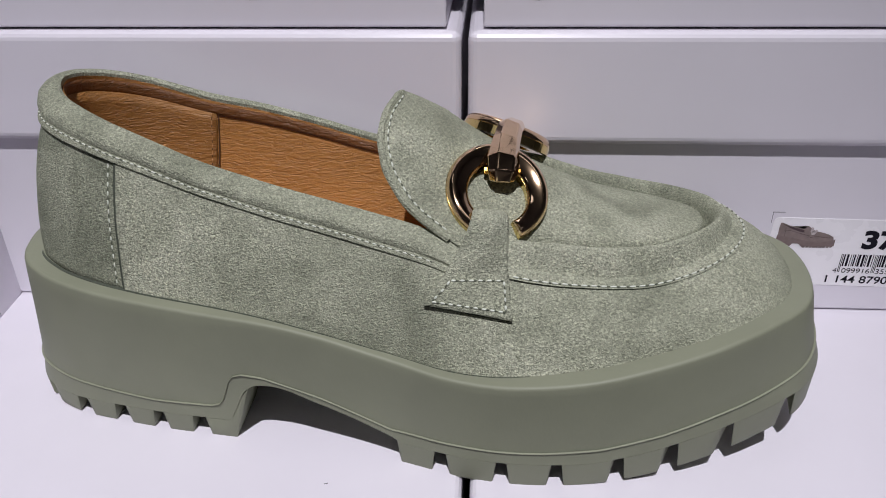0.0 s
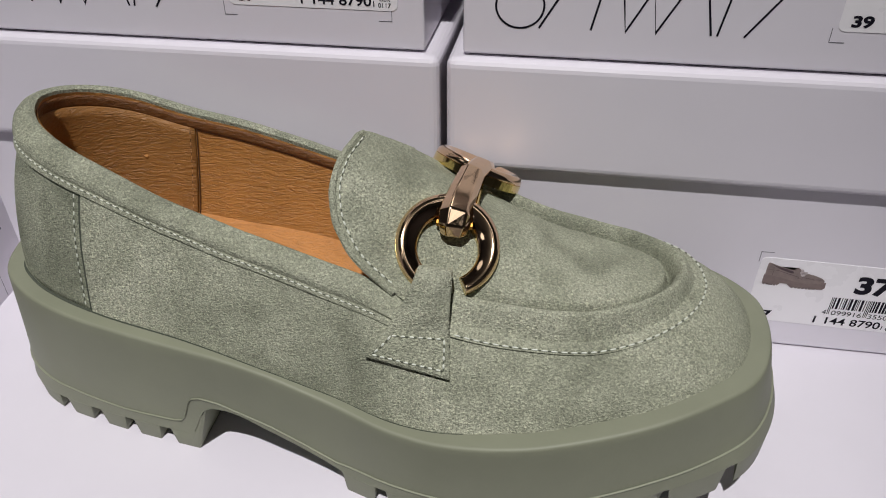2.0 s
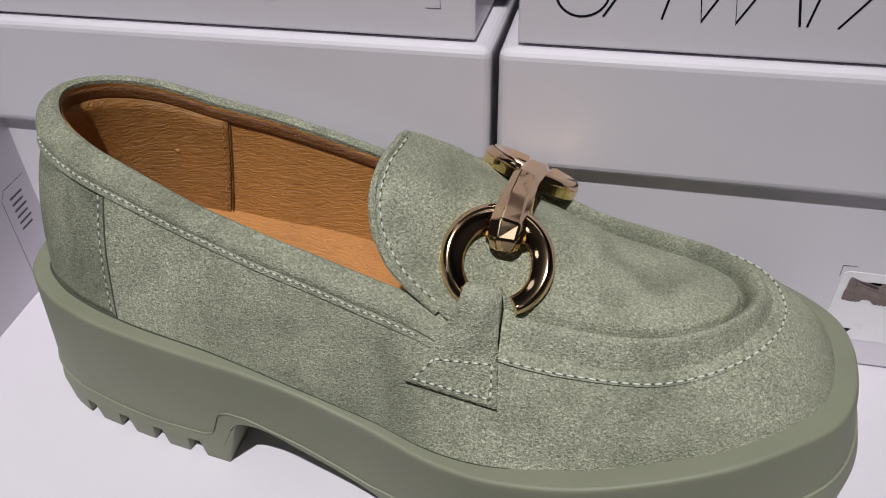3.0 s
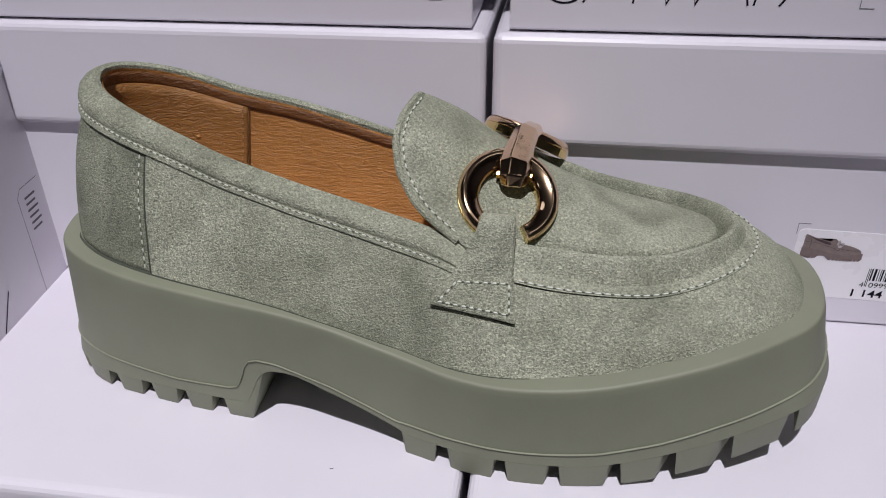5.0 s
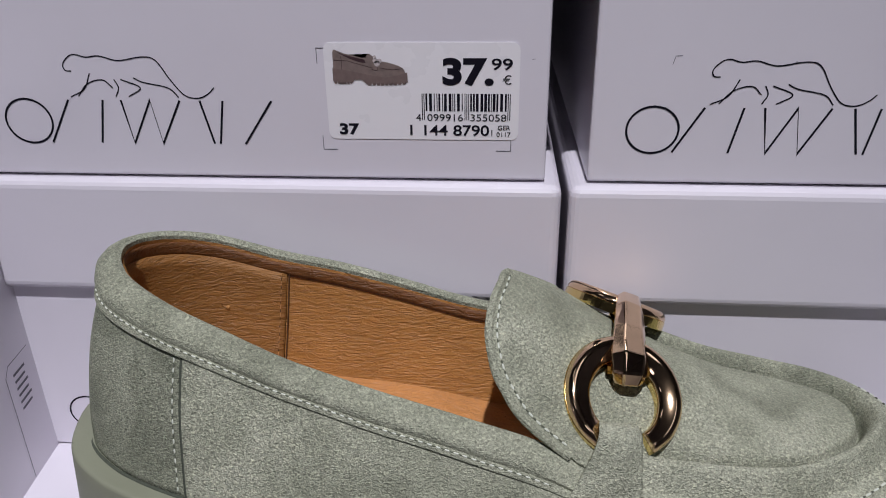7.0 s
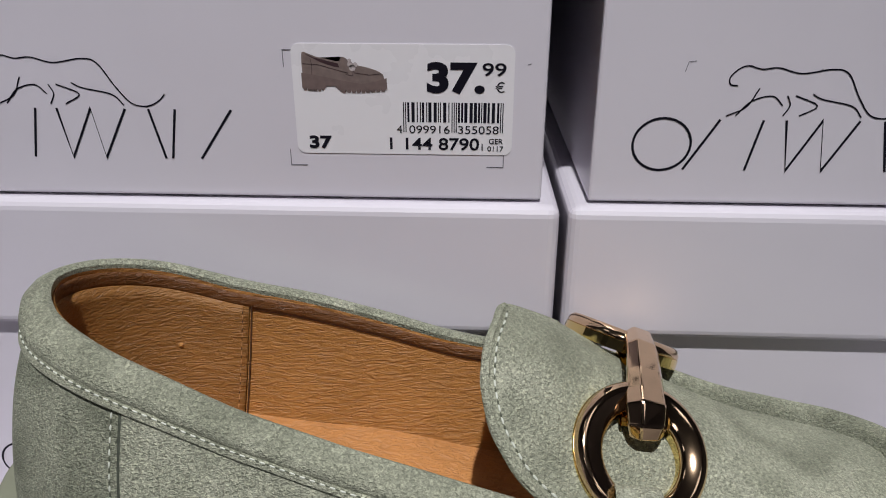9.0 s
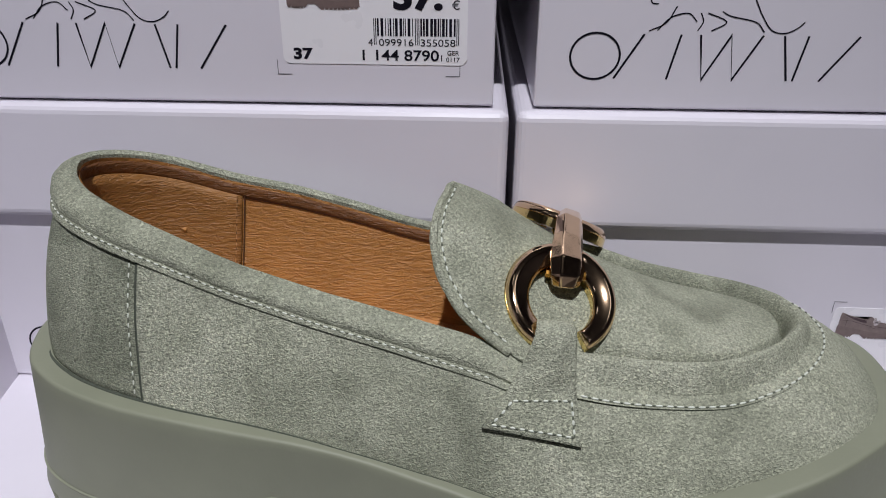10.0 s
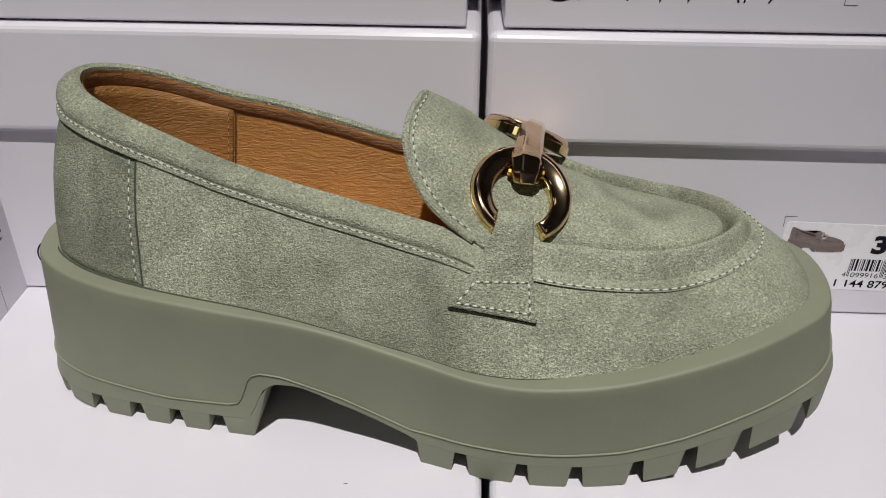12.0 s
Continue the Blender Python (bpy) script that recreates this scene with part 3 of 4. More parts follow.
# upper edge of the side panels: collar from the heel, then the apron seam, round the toe and back
TOP = closed_spline([(-.1284, -.045, .1094), (-.1226, -.0580, .1066), (-.107, -.0670, .1018), (-.089, -.0708, .0953), (-.0715, -.074, .0890), (-.054, -.077, .0845),
                     (-.036, -.0795, .0805), (-.019, -.082, .0768), (-.003, -.0838, .0725), (.009, -.0855, .0672), (.022, -.0868, .0630), (.042, -.087, .0600), (.064, -.0848, .0590),
                     (.083, -.0768, .0612), (.0945, -.065, .0636), (.098, -.052, .0645), (.094, -.040, .0645), (.082, -.0325, .0645), (.065, -.0295, .0660),
                     (.047, -.0280, .0690), (.030, -.0235, .0725), (.012, -.019, .0755), (-.005, -.017, .0762), (-.0257, -.0162, .0793), (-.047, -.0158, .0855),
                     (-.0675, -.0158, .0908), (-.088, -.0164, .0952), (-.1085, -.0195, .1020), (-.1226, -.0305, .1074)], 20)
TN, TF = halves(TOP)
M_ = 161
TX = cosines(TOP, M_)
top_n, top_f = at_x(TN, TX), at_x(TF, TX)
foot_w = curve([-.15, -.1, -.07, -.04, -.01, .02, .05, .1, .135], [.0066, .0056, .0047, .0028, .0034, .0052, .0064, .0058, .0062])
OFFSET = np.array([RING[i] + IN[i] * (float(foot_w(RING[i, 0])) + float(tuck(RING[i, 0]))) for i in range(len(RING))])
on_, of_ = halves(OFFSET)
BX = cosines(OFFSET, M_)
bot_n, bot_f = at_x(on_, BX), at_x(of_, BX)
bulge_n = curve([-.14, -.12, -.09, -.04, .0, .04, .08, .1, .125], [.0036, .0030, .0016, .0008, .0010, .0018, .0026, .0026, .0024])


def side_point(k, v, far=False, out=0.0):
    """A point of the side panel: k along (0 heel, 1 toe), v up (0 sole, 1 edge), out: metres off the surface."""
    i = k * (M_ - 1)
    a = int(min(i, M_ - 2))
    t = i - a
    T, B = (top_f, bot_f) if far else (top_n, bot_n)
    p = T[a] * (1 - t) + T[a + 1] * t
    q = B[a] * (1 - t) + B[a + 1] * t
    zb = float(rim_z(q[0])) - 0.0012
    lo = np.array([q[0], q[1], zb])
    d = B[min(a + 2, M_ - 1)] - B[max(a - 1, 0)]
    d = d / max(np.linalg.norm(d), 1e-9)
    n = np.array([d[1], -d[0], 0.0]) * (-1 if far else 1)
    if a < 2:
        w = i / 3
        n = n * w + np.array([-1.0, 0, 0]) * (1 - w)
        n /= np.linalg.norm(n)
    if a > M_ - 5:
        w = (M_ - 1 - i) / 4
        n = n * w + np.array([1.0, 0, 0]) * (1 - w)
        n /= np.linalg.norm(n)
    s = float(bulge_n(q[0])) * 4 * v ** 1.0 * (1 - v)
    wob = 0.0005 * noise.noise(Vector((lo[0] * 38, v * 2.2, 3.0 if far else 0.0)))
    return lo * (1 - v) + p * v + n * (s + out + wob)


def side_sheet(name, k0, k1, v0, v1, mat, out, nk, nv, label="", thick=0.0, lean=0.0):
    """A piece of the side panels; k runs over the heel when k0 is negative (far side)."""
    verts = []
    ks = np.linspace(k0, k1, nk)
    for k in ks:
        a = v0(k) if callable(v0) else v0
        b = v1(k) if callable(v1) else v1
        for j in range(nv):
            v = a + (b - a) * j / (nv - 1)
            far = k < 0 or k > 1
            kk = -k if k < 0 else (2 - k if k > 1 else k + lean * (1 - v) * max(0.0, 1 - (k - k0) / 0.1))
            verts.append(side_point(kk, v, far, out))
    bm = mesh_of(verts, grid_faces(nk, nv))
    ob = part(name, bm, mat, shoe, label, True)
    if thick:
        so = ob.modifiers.new("thickness", "SOLIDIFY")
        so.thickness, so.offset = thick, 0.0
    return ob


def k_of(x):
    return float(np.interp(x, TX, np.linspace(0, 1, M_)))


K_SEAM, K_JOIN, LEAN = k_of(-.0982), k_of(.014), 0.022
side_sheet("heel_counter", -K_SEAM - .003, K_SEAM + .03, 0, 1, M_COUNTER, 0.0, 61, 16, "darker sage suede heel counter", 0.001)
side_sheet("quarter_panel", K_SEAM, 2 - K_SEAM, 0, 1, M_SUEDE, 0.0007, 260, 22, "sage suede side and toe panel", 0.0012, LEAN)

# collar band: a folded strip along the opening
band_v = curve([0, .12, .25, .35, .45, .6, .75], [.855, .855, .85, .842, .825, .825, .80])


def collar_band():
    nk, nv = 200, 9
    verts = []
    for k in np.linspace(-K_JOIN, K_JOIN, nk):
        far, kk = k < 0, abs(k)
        v0 = float(band_v(kk))
        sheet = []
        for j in range(6):
            v = v0 + (1 - v0) * (0, .16, .30, .52, .78, 1)[j]
            sheet.append(side_point(kk, v, far, (0.0022, 0.0024, 0.0021, 0.0033, 0.0036, 0.0026)[j]))
        edge = side_point(kk, 1.0, far, 0.0)
        inn = side_point(kk, 1.0, far, -0.0030)
        up = np.array([0, 0, 1.0])
        sheet += [edge + up * 0.0009 + (edge - inn) * 0.30, (edge + inn) / 2 + up * 0.0017, inn + up * 0.0006, inn - up * 0.0022 + (edge - inn) * 0.12]
        low = side_point(kk, v0 + 0.004, far, -0.0006)
        verts += [low] + sheet
    nv = 11
    return part("collar", mesh_of(verts, grid_faces(nk, nv)), M_SUEDE, shoe, "folded sage suede collar band", True)


collar_band()


def lining():
    nk, nv = 150, 12
    verts = []
    for k in np.linspace(-0.66, 0.66, nk):
        far, kk = k < 0, abs(k)
        edge = side_point(kk, 1.0, far, -0.0036)
        low = side_point(kk, 0.0, far, -0.0045)
        for j in range(nv):
            t = j / (nv - 1)
            p = edge * (1 - t) + low * t
            n = side_point(kk, 0.5, far, 0.0) - side_point(kk, 0.5, far, -0.001)
            p = p + n / 0.001 * (float(bulge_n(p[0])) * 3.2 * t * (1 - t)) - np.array([0, 0, 0.0004])
            verts.append(p)
    part("lining", mesh_of(verts, grid_faces(nk, nv)), M_LINING, shoe, "tan leather lining with a stitched heel piece", True)
    # the heel piece laps over the lining
    verts = []
    for k in np.linspace(-k_of(-.0845), k_of(-.0845), 60):
        far, kk = k < 0, abs(k)
        edge = side_point(kk, 1.0, far, -0.0040)
        low = side_point(kk, 0.0, far, -0.0055)
        for j in range(nv):
            t = 0.11 + 0.89 * j / (nv - 1)
            p = edge * (1 - t) + low * t
            n = side_point(kk, 0.5, far, 0.0) - side_point(kk, 0.5, far, -0.001)
            verts.append(p + n / 0.001 * (float(bulge_n(p[0])) * 3.2 * t * (1 - t) - 0.0003))
    hp = part("heel_lining", mesh_of(verts, grid_faces(60, nv)), M_HEELLINING, shoe, "tan leather heel lining, darkened for the shade in the heel", True)
    so = hp.modifiers.new("thickness", "SOLIDIFY")
    so.thickness = 0.0005
    # top facing strip, its tan darkened for the shade under the collar
    verts = []
    for k in np.linspace(-0.6, 0.6, nk):
        far, kk = k < 0, abs(k)
        edge = side_point(kk, 1.0, far, -0.0038)
        low = side_point(kk, 0.0, far, -0.0050)
        for t in (0.03, 0.06, 0.09, 0.12):
            p = edge * (1 - t) + low * t
            n = side_point(kk, 0.5, far, 0.0) - side_point(kk, 0.5, far, -0.001)
            verts.append(p + n / 0.001 * (float(bulge_n(p[0])) * 3.2 * t * (1 - t) - 0.0002))
    fc = part("lining_edge", mesh_of(verts, grid_faces(nk, 4)), M_FACING, shoe, "tan facing strip, the collar's shade in its colour", True)
    so = fc.modifiers.new("thickness", "SOLIDIFY")
    so.thickness = 0.0008
    # insole
    verts, faces = [], []
    m = int(M_ * 0.62)
    nv = 9
    for i in range(m):
        a, b = bot_n[i], bot_f[i]
        for j in range(nv):
            t = 0.03 + 0.94 * j / (nv - 1)
            p = a * (1 - t) + b * t
            dish = 0.0035 * (1 - (2 * t - 1) ** 2)
            verts.append((p[0], p[1], float(rim_z(p[0])) + 0.0035 - dish))
    part("insole", mesh_of(verts, grid_faces(m, nv)), M_INSOLE, shoe, "tan leather insole", True)


lining()


def lining_line(k0, k1, t0, t1, inset, n=120):
    """A line on the inside of the far wall: k along, t down from the edge."""
    pts = []
    for i in range(n):
        f = i / (n - 1)
        k, t = k0 + (k1 - k0) * f, t0 + (t1 - t0) * f
        far, kk = k < 0, abs(k)
        edge, low = side_point(kk, 1.0, far, -0.0036), side_point(kk, 0.0, far, -0.0048)
        nn = side_point(kk, 0.5, far, 0.0) - side_point(kk, 0.5, far, -0.001)
        pts.append(edge * (1 - t) + low * t + nn / 0.001 * (float(bulge_n((edge * (1 - t) + low * t)[0])) * 3.2 * t * (1 - t) - inset))
    return pts


# vamp: apron and tongue in one sheet
v_near = curve([-.022, -.012, -.004, .006, .014, .022], [.0850, .0795, .0755, .0708, .0665, .0632])
v_far = curve([-.022, -.012, -.004, .006, .020, .030], [.0930, .0885, .0845, .0805, .0755, .0727])
ridge = curve([-.022, -.012, 0, .01, .02, .03, .04, .05, .06, .07, .08, .09, .0985],
              [.1112, .1062, .0994, .0930, .0872, .0820, .0776, .0740, .0713, .0691, .0672, .0656, .0645])
power = curve([-.02, .02, .05, .08, .1], [1.75, 1.8, 2.1, 2.6, 2.6])
POLY = np.vstack([TN[TN[:, 0] > .0], TF[::-1][TF[::-1][:, 0] > .0]])


def vamp_point(x, c, out=0.0):
    yn, yf = at_x(TN, min(x, TX[-1])), at_x(TF, min(x, TX[-1]))
    a = np.array([yn[1], float(v_near(x)) if x < .022 else yn[2]])
    b = np.array([yf[1], float(v_far(x)) if x < .030 else yf[2]])
    if x < .003:
        a[0] = -.0848 + (x - .003) * -0.02
        b[0] = -.0165
    mid_y = a[0] * 0.42 + b[0] * 0.58 if x < .05 else a[0] * (0.42 + (x - .05) * 1.6) + b[0] * (0.58 - (x - .05) * 1.6)
    t = abs(c)
    fullness = min(1.0, max(0.0, (x - .02) / .03))
    e = a if c < 0 else b
    y = mid_y + (e[0] - mid_y) * t
    pw = float(power(x)) + 0.5 * fullness if c < 0 else float(power(x)) + 0.3
    z = e[1] + (float(ridge(x)) - e[1]) * (1 - t ** pw)
    p = np.array([x, y, z])
    if x > .012:
        d = np.sqrt(((POLY[:, :2] - p[:2]) ** 2).sum(1)).min()
        fade = min(1.0, (x - .012) / .025)
        tip = np.clip((x - .05) / .03, 0, 1)
        roll = 0.0050 * math.exp(-((d - .0040) / .0028) ** 2) - 0.0048 * math.exp(-((d - .0081) / .0011) ** 2)
        p[2] += roll * fade * (0.85 + 0.15 * tip if c < 0 else 0.8)
        p[2] += 0.0004 * noise.noise(Vector((x * 60, y * 60, 1.0))) * min(1, d / .005)
    p[2] += out
    return p


tongue_edge = curve([-1, -.93, -.82, -.66, -.45, -.2, -.04, .12, .3, .65, 1], [.0070, -.0055, -.0130, -.0166, -.0168, -.0143, -.0122, -.004, .0035, .011, .015])


def vamp():
    nx, nc = 300, 201
    verts = []
    for i in range(nx):
        for j in range(nc):
            c = -1 + 2 * j / (nc - 1)
            s = i / (nx - 1)
            x0 = float(tongue_edge(c))
            s2 = math.sin(s * math.pi / 2) ** 1.0 if s > 0.55 else s * math.sin(0.55 * math.pi / 2) / 0.55
            x = x0 + (TX[-1] - 0.0002 - x0) * s2
            p = vamp_point(x, c)
            verts.append(p)
    ob = part("vamp", mesh_of(verts, grid_faces(nx, nc)), M_SUEDE, shoe, "sage suede apron and tongue", True)
    so = ob.modifiers.new("thickness", "SOLIDIFY")
    so.thickness, so.offset = 0.0020, -1.0
    return ob


vamp()


# ---- stitching ----
def thread(name, rows_, pitch, length, r, parent, mat, label, shift=0.0):
    """Thread laid along lines of (point, outward) pairs; every stitch a small rounded capsule."""
    bm = bmesh.new()
    for pts in rows_:
        P = np.array(pts)
        seg = np.linalg.norm(np.diff(P, axis=0), axis=1)
        s = np.concatenate([[0], np.cumsum(seg)])
        n = int(s[-1] / pitch)
        for k in range(n):
            s0 = (k + 0.1) * s[-1] / n + shift
            ends = [np.array([np.interp(q, s, P[:, a]) for a in range(3)]) for q in (s0, s0 + length / 2, s0 + length)]
            d = Vector(ends[2] - ends[0]).normalized()
            u = d.cross(Vector((0.3, -0.7, 0.6))).normalized()
            w = d.cross(u)
            rings = []
            for q, rad in ((0, 0.35), (0.25, 1), (0.75, 1), (1, 0.35)):
                c = Vector(ends[0] * (1 - q) + ends[2] * q)
                rings.append([bm.verts.new(c + (u * math.cos(a) + w * math.sin(a)) * r * rad) for a in np.linspace(0, 2 * math.pi, 6)[:-1]])
            for A, B in zip(rings, rings[1:]):
                for i in range(5):
                    bm.faces.new((A[i], A[(i + 1) % 5], B[(i + 1) % 5], B[i]))
            bm.faces.new(rings[0]), bm.faces.new(rings[-1])
    bmesh.ops.recalc_face_normals(bm, faces=bm.faces[:])
    return tagged(part(name, bm, mat or M_THREAD, parent or shoe, label, True), kind="stuff")


def stitch_rows(name, rows_, pitch=0.0029, length=0.0019, r=0.00028, parent=None, mat=None, label="pale green thread stitches"):
    thread(name, rows_, pitch, length, r, parent, mat, label)
    gap = pitch - length
    thread(name.replace("stitching", "needle_marking"), rows_, pitch, gap * 0.9, r * 0.8, parent, M_NEEDLE if mat is None else M_SEAMGROOVE, "dark needle holes", length + gap * 0.05)


def collar_line(dv, out):
    pts = []
    for k in np.linspace(-K_JOIN * 0.93, K_JOIN * 0.93, 240):
        pts.append(side_point(abs(k), float(band_v(abs(k))) + dv, k < 0, out))
    return pts


stitch_rows("collar_stitching", [collar_line(0.036, 0.00235)], 0.0024, 0.0013, 0.00023)
welt = [side_point(k if k <= 1 else 2 - k, 0.982, k > 1, 0.0027) + np.array([0, 0, 0.0002]) for k in np.linspace(k_of(.0235), 2 - k_of(.03), 260)]
stitch_rows("apron_stitching", [welt], 0.0029, 0.0019, 0.00032)
seam = [side_point(K_SEAM - 0.0105 + LEAN * (1 - v), v, False, 0.0007) for v in np.linspace(0.05, 0.84, 30)]
stitch_rows("heel_stitching", [seam], 0.0028, 0.0014, 0.00024)
edge = []
for c in np.linspace(-0.97, -0.10, 90):
    edge.append(vamp_point(float(tongue_edge(c)) + 0.0022 + 0.0006 * abs(c), c * 0.985, 0.0003))
stitch_rows("tongue_stitching", [edge], 0.0027, 0.0016, 0.00030)


def cord(name, pts, r, mat, label=""):
    """A thin round cord through points."""
    bm = bmesh.new()
    P = [Vector(p) for p in pts]
    rings = []
    for i, p in enumerate(P):
        d = (P[min(i + 1, len(P) - 1)] - P[max(i - 1, 0)]).normalized()
        u = d.cross(Vector((0, 0.4, 1))).normalized()
        w = d.cross(u)
        rings.append([bm.verts.new(p + (u * math.cos(a) + w * math.sin(a)) * r) for a in np.linspace(0, 2 * math.pi, 9)[:-1]])
    for A, B in zip(rings, rings[1:]):
        for i in range(8):
            bm.faces.new((A[i], A[(i + 1) % 8], B[(i + 1) % 8], B[i]))
    bmesh.ops.recalc_face_normals(bm, faces=bm.faces[:])
    return part(name, bm, mat, shoe, label, True)


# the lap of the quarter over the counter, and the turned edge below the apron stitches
# one dark cord for the raw edge and the shadow beside it
cord("seam_edge", [side_point(K_SEAM - 0.001 + LEAN * (1 - v), v, False, 0.0008) for v in np.linspace(0.0, 0.84, 40)], 0.0006, M_RAWSHADE, "dark raw suede edge, the lap's shadow in its colour")
def apron_lap():
    """The apron's turned edge, lapping over the side panel all round."""
    verts = []
    ks = np.linspace(k_of(.0215), 2 - k_of(.012), 300)
    for k in ks:
        far, kk = k > 1, (2 - k if k > 1 else k)
        e, inn = side_point(kk, 1.0, far, 0.0), side_point(kk, 1.0, far, -0.0032)
        verts += [side_point(kk, 0.956, far, -0.0004), side_point(kk, 0.956, far, 0.0023), side_point(kk, 0.966, far, 0.0029), side_point(kk, 0.985, far, 0.0025),
                  e + (e - inn) * 0.35 + np.array([0, 0, 0.0009]), (e * 0.6 + inn * 0.4) + np.array([0, 0, 0.0014]), inn + np.array([0, 0, 0.0009])]
    part("apron_edge", mesh_of(verts, grid_faces(len(ks), 7)), M_SUEDE, shoe, "turned suede edge of the apron", True)


apron_lap()
# dark cords stand in for shade at the foot and below the turned edges
cord("foot_shade_line", [side_point(k if k <= 1 else 2 - k, 0.028, k > 1, 0.0011) for k in np.linspace(0.0, 1.5, 320)], 0.0005, M_RAWSHADE, "dark contact shade drawn where the suede meets the sole")
cord("collar_edge_shade", [side_point(abs(k), float(band_v(abs(k))) - 0.006, k < 0, 0.0012) for k in np.linspace(-K_JOIN * 0.97, K_JOIN * 0.97, 260)], 0.00040, M_RAWSHADE, "thin dark shadow line under the collar band's edge")
cord("apron_edge_shade", [side_point(k if k <= 1 else 2 - k, 0.948, k > 1, 0.0013) for k in np.linspace(k_of(.0235), 2 - k_of(.02), 260)], 0.0005, M_RAWSHADE, "thin dark shadow line under the apron's edge")
cord("lining_seam", lining_line(-k_of(-.0838), -k_of(-.0838), 0.10, 0.95, 0.0004, 30), 0.00022, M_SEAMGROOVE, "dark seam of the heel lining")
cord("facing_seam", lining_line(-0.6, 0.6, 0.122, 0.122, 0.0002, 200), 0.00022, M_SEAMGROOVE, "dark seam below the facing strip")
stitch_rows("lining_stitching", [lining_line(-k_of(-.0862), -k_of(-.0862), 0.10, 0.95, 0.0009, 30)], 0.0028, 0.0017, 0.00018, None, M_TANTHREAD, "tan thread stitches")
hem = []
for c in np.linspace(-0.985, -0.04, 110):
    hem.append(vamp_point(float(tongue_edge(c)) + 0.0004, c, -0.0007))
cord("tongue_hem", hem, 0.0012, M_SUEDE, "rounded suede edge of the tongue")

def nub(name, at, r, mat, label):
    bm = bmesh.new()
    bmesh.ops.create_icosphere(bm, subdivisions=2, radius=r)
    for v in bm.verts:
        v.co = Vector(at) + v.co * (1 + 0.35 * noise.noise(v.co * 2400))
    part(name, bm, mat, shoe, label, True)


nub("nap_knot", side_point(0.598, 0.235, False, 0.0013), 0.0007, M_SUEDE, "pale pilled knot of nap")
nub("lining_pimple", lining_line(-k_of(-.1035), -k_of(-.1035), 0.47, 0.47, 0.0008, 1 + 1)[0], 0.0008, M_LINING, "small raised blister in the lining")

# ---- strap with its stitched foot ----
PANEL = np.array([side_point(k, v, False, 0.0014) for k in np.linspace(.45, .75, 61) for v in np.linspace(0, 1, 41)])


def panel_y(x, z):
    """How far out the side panel stands at a place along and above the sole."""
    d = (PANEL[:, 0] - x) ** 2 + (PANEL[:, 2] - z) ** 2
    i = np.argsort(d)[:4]
    w = 1 / (d[i] + 1e-9)
    return float((PANEL[i, 1] * w).sum() / w.sum())


def strap():
    rows_ = [((.0128, -.0762, .0742), (.0212, -.0762, .0745)), ((.0121, -.0792, .0782), (.0216, -.0794, .0778)), ((.0116, -.0828, .0776), (.0220, -.0832, .0770)),
             ((.0085, -.0858, .0705), (.0223, -.0864, .0698)), ((.0042, -.0897, .0635), (.0226, -.0920, .0630)), ((.0005, -.0920, .0587), (.0233, -.0950, .0577)),
             ((-.0022, -.0938, .0551), (.0241, -.0975, .0516))]
    rows_ = [tuple((p[0], p[1] - .0018 * min(1, n / 3), p[2] + .0008 * min(1, n / 3)) for p in r) for n, r in enumerate(rows_)]
    rows_ = [tuple((p[0], min(p[1] + 0.004, panel_y(p[0], p[2]) - 0.0013) if n > 3 else p[1], p[2]) for p in r) for n, r in enumerate(rows_)]
    L = smooth_line([r[0] for r in rows_], 5)
    R = smooth_line([r[1] for r in rows_], 5)
    nv = 15
    verts = []
    for i, (l, r) in enumerate(zip(L, R)):
        f = i / (len(L) - 1)
        for j in range(nv):
            t = j / (nv - 1)
            p = l * (1 - t) + r * t
            hump = 0.0022 * (1 - f) + 0.0002
            fold = 0.0007 * math.sin(t * 9 + f * 5) * math.exp(-((f - .35) / .22) ** 2)
            p = p + np.array([0, -0.75, 0.6]) * (hump * 4 * t * (1 - t) + fold)
            verts.append(p)
    ob = part("strap", mesh_of(verts, grid_faces(len(L), nv)), M_SUEDE, shoe, "suede strap holding the buckle", True)
    so = ob.modifiers.new("thickness", "SOLIDIFY")
    so.thickness, so.offset = 0.0017, 0.0

    def q(a, b):
        i = b * (len(L) - 1)
        k = int(min(i, len(L) - 2))
        l, r = L[k] * (1 - i + k) + L[k + 1] * (i - k), R[k] * (1 - i + k) + R[k + 1] * (i - k)
        p = l * (1 - a) + r * a
        return p + np.array([0, -0.75, 0.6]) * ((0.0022 * (1 - b) + .0002) * 4 * a * (1 - a) + 0.0011)
    box = [[q(a, .74) for a in np.linspace(.15, .93, 14)], [q(a, .955) for a in np.linspace(.06, .93, 14)],
           [q(.93, b) for b in np.linspace(.74, .955, 8)], [q(.15 - .09 * (b - .74) / .215, b) for b in np.linspace(.74, .955, 8)]]
    stitch_rows("strap_stitching", box, 0.0023, 0.0013, 0.00034, ob)
    # the strap foot's shadow on the panel, drawn as a dark cord
    low = [q(a, 1.0) - np.array([0, -0.75, 0.6]) * 0.0019 + np.array([0, 0.0002, -0.0003]) for a in np.linspace(.01, .985, 24)]
    cord("strap_foot_shade", low, 0.00024, M_NEEDLE, "thin dark shadow line under the strap foot").parent = ob
    fold = part("strap_fold", mesh_of([q(a, b) - np.array([0, -0.75, 0.6]) * 0.0004 for b in (.70, .715, .73) for a in np.linspace(.1, .99, 14)], grid_faces(3, 14)), M_SUEDE, ob, "", True)
    so = fold.modifiers.new("thickness", "SOLIDIFY")
    so.thickness = 0.0008


strap()


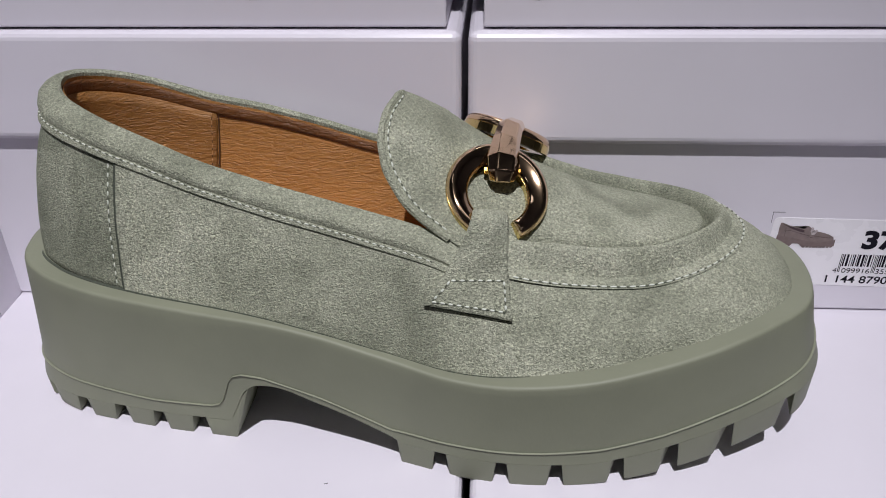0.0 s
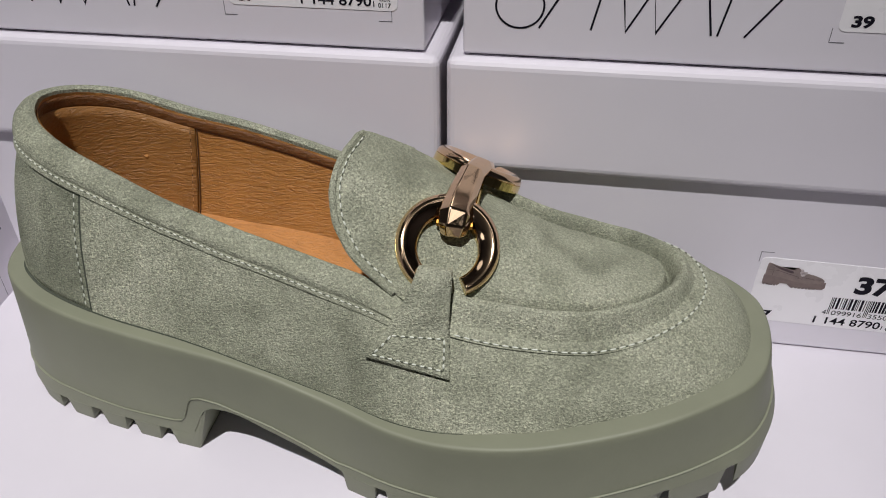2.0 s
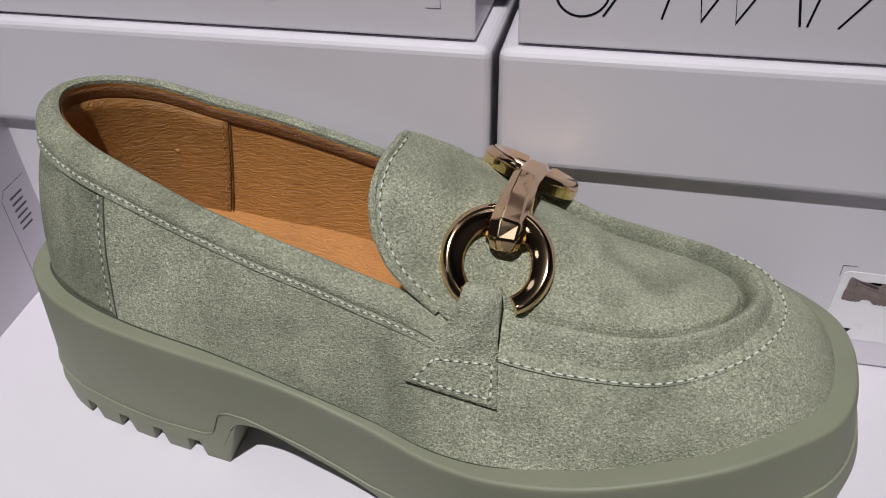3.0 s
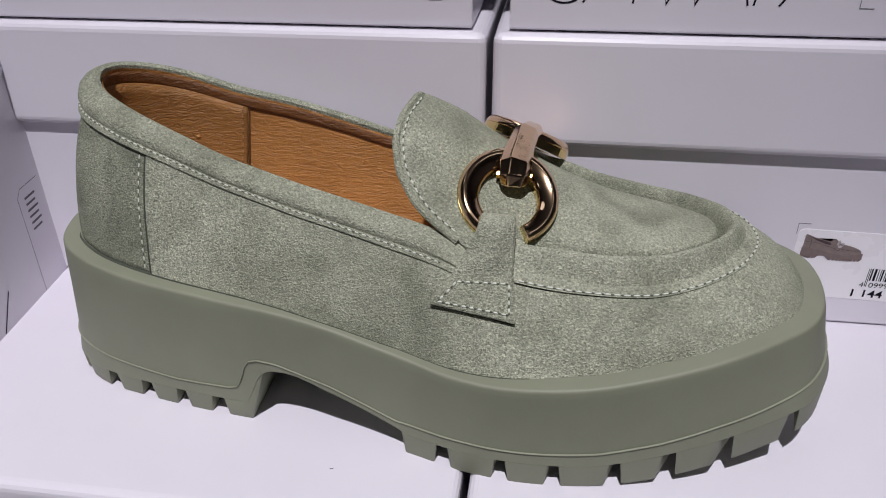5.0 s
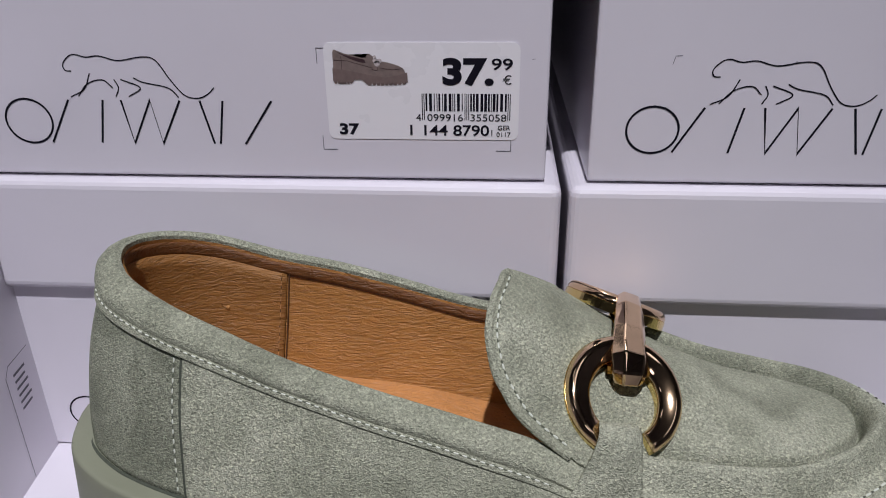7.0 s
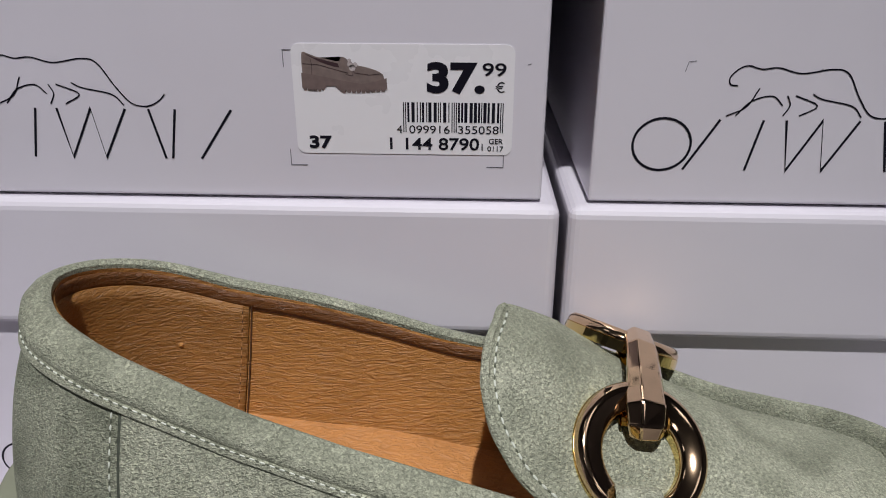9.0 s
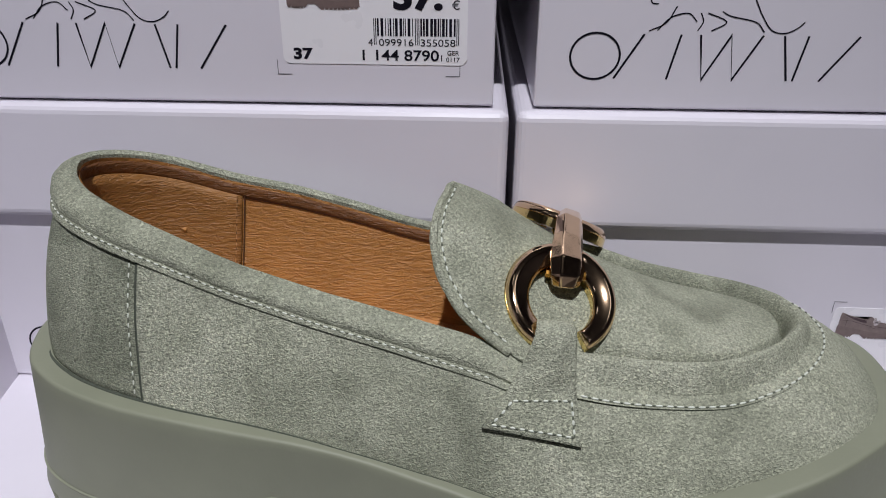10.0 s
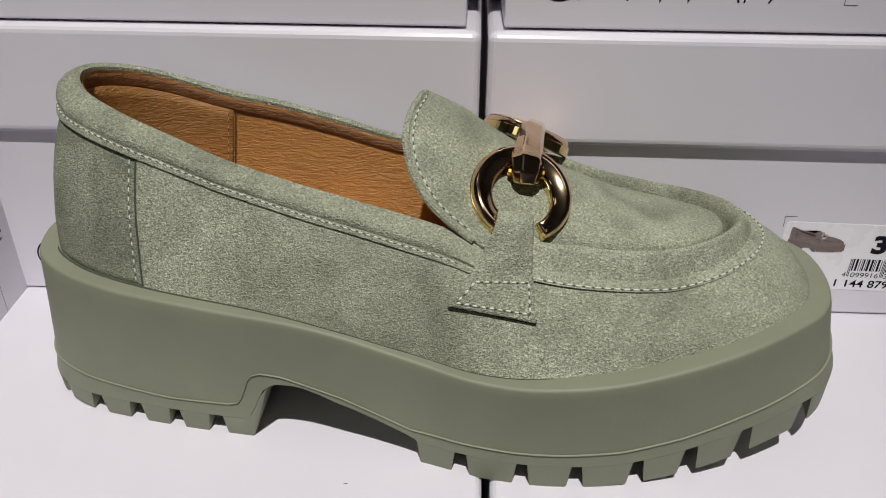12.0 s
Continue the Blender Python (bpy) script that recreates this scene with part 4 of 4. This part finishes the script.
# ---- buckle: two C-shaped rings and a bridging link ----
def sweep(path, frames, section, cap=True):
    """Sweeps a cross-section along a path; frames gives two axes for each point; section may vary by a scale."""
    bm = bmesh.new()
    rings = []
    for p, (u, w, s) in zip(path, frames):
        rings.append([bm.verts.new(Vector(p) + Vector(u) * a * s[0] + Vector(w) * b * s[1]) for a, b in section])
    m = len(section)
    for A, B in zip(rings, rings[1:]):
        for i in range(m):
            bm.faces.new((A[i], A[(i + 1) % m], B[(i + 1) % m], B[i]))
    if cap:
        bm.faces.new(rings[0]), bm.faces.new(rings[-1])
    bmesh.ops.recalc_face_normals(bm, faces=bm.faces[:])
    return bm


buckle = tagged(part("buckle", block(.0195, .0265, -.058, -.034, .0845, .0865, .0006), M_BRASS, shoe), "rose-gold chain buckle of two rings and a link")


def c_ring(centre, normal, gap_mid, gap_half, R=0.0126):
    n = Vector(normal).normalized()
    u = Vector((1, 0, 0))
    u = (u - n * u.dot(n)).normalized()
    w = n.cross(u)
    C = Vector(centre)
    a = np.linspace(radians(gap_mid + gap_half), radians(gap_mid + 360 - gap_half), 64)
    path = [C + (u * math.cos(t) + w * math.sin(t) * 1.02) * R for t in a]
    fr = []
    for i, t in enumerate(a):
        k = i / (len(a) - 1)
        wd = 0.80 + 0.28 * math.sin(math.pi * k)
        fr.append(((u * math.cos(t) + w * math.sin(t)), n, (wd, 0.85 + 0.15 * math.sin(math.pi * k))))
    sec = [(-.0030, -.0006), (-.0032, .0003), (-.0025, .0011), (-.0007, .0019), (.0012, .0025), (.0023, .0024), (.0032, .0015), (.0037, .0004), (.0036, -.0006)]
    ob = part("ring", sweep(path, fr, sec), M_GOLD, buckle, "polished rose-gold ring", True)
    bv = ob.modifiers.new("edge", "BEVEL")
    bv.width, bv.segments, bv.limit_method, bv.angle_limit = 0.0003, 2, "ANGLE", radians(15)
    sec2 = [(-.0031, -.0034), (-.0032, -.0005), (.0038, -.0005), (.0039, -.0034)]
    part("ring_base", sweep(path, fr, sec2), M_BRASS, buckle, "pale gold underside of the ring")


c_ring((.0193, -.0715, .0815), (.22, -.62, .75), -84, 22)
c_ring((.0232, -.0236, .0838), (.33, .40, .85), 84, 20)


def bridge():
    """A bar in flat facets, arched over the tongue, its near end widened like a nut."""
    pts = [np.array(p) for p in ((.0205, -.0692, .0842), (.0207, -.0686, .0872), (.0209, -.0658, .0898), (.0212, -.0622, .0908), (.0220, -.0565, .0926), (.0234, -.0460, .0936),
                                 (.0250, -.0350, .0906), (.0258, -.0290, .0868), (.0260, -.0275, .0840))]
    wide = (0.86, 1.08, 1.18, 1.14, 1.02, 0.95, 0.92, 0.86, 0.7)
    tall = (0.80, 1.15, 1.35, 1.25, 1.05, 1.0, 1.0, 1.0, 0.7)
    fr = []
    for i, p in enumerate(pts):
        d = Vector(pts[min(i + 1, len(pts) - 1)] - pts[max(i - 1, 0)]).normalized()
        u = Vector((1, 0.05, -0.35))
        u = (u - d * u.dot(d)).normalized()
        w = u.cross(d)
        if i and w.dot(fr[-1][1]) < 0 or not i and w.y > 0:
            w = -w
        fr.append((u, w, (wide[i], tall[i])))
    sec = [(-.0038, -.0020), (-.0046, .0002), (-.0024, .0025), (.0024, .0025), (.0046, .0002), (.0038, -.0020)]
    ob = part("link", sweep(pts, fr, sec), M_GOLD, buckle, "faceted rose-gold bridge")
    bv = ob.modifiers.new("edge", "BEVEL")
    bv.width, bv.segments, bv.limit_method, bv.angle_limit = 0.0005, 3, "ANGLE", radians(12)
    for a, b in (((.0150, -.0662, .0866), (.0262, -.0660, .0860)), ((.0185, -.0312, .0868), (.0318, -.0330, .0838))):
        cord("pin", [Vector(a).lerp(Vector(b), q / 6) for q in range(7)], 0.0014, M_PIN, "deep gold hinge pin").parent = buckle


bridge()
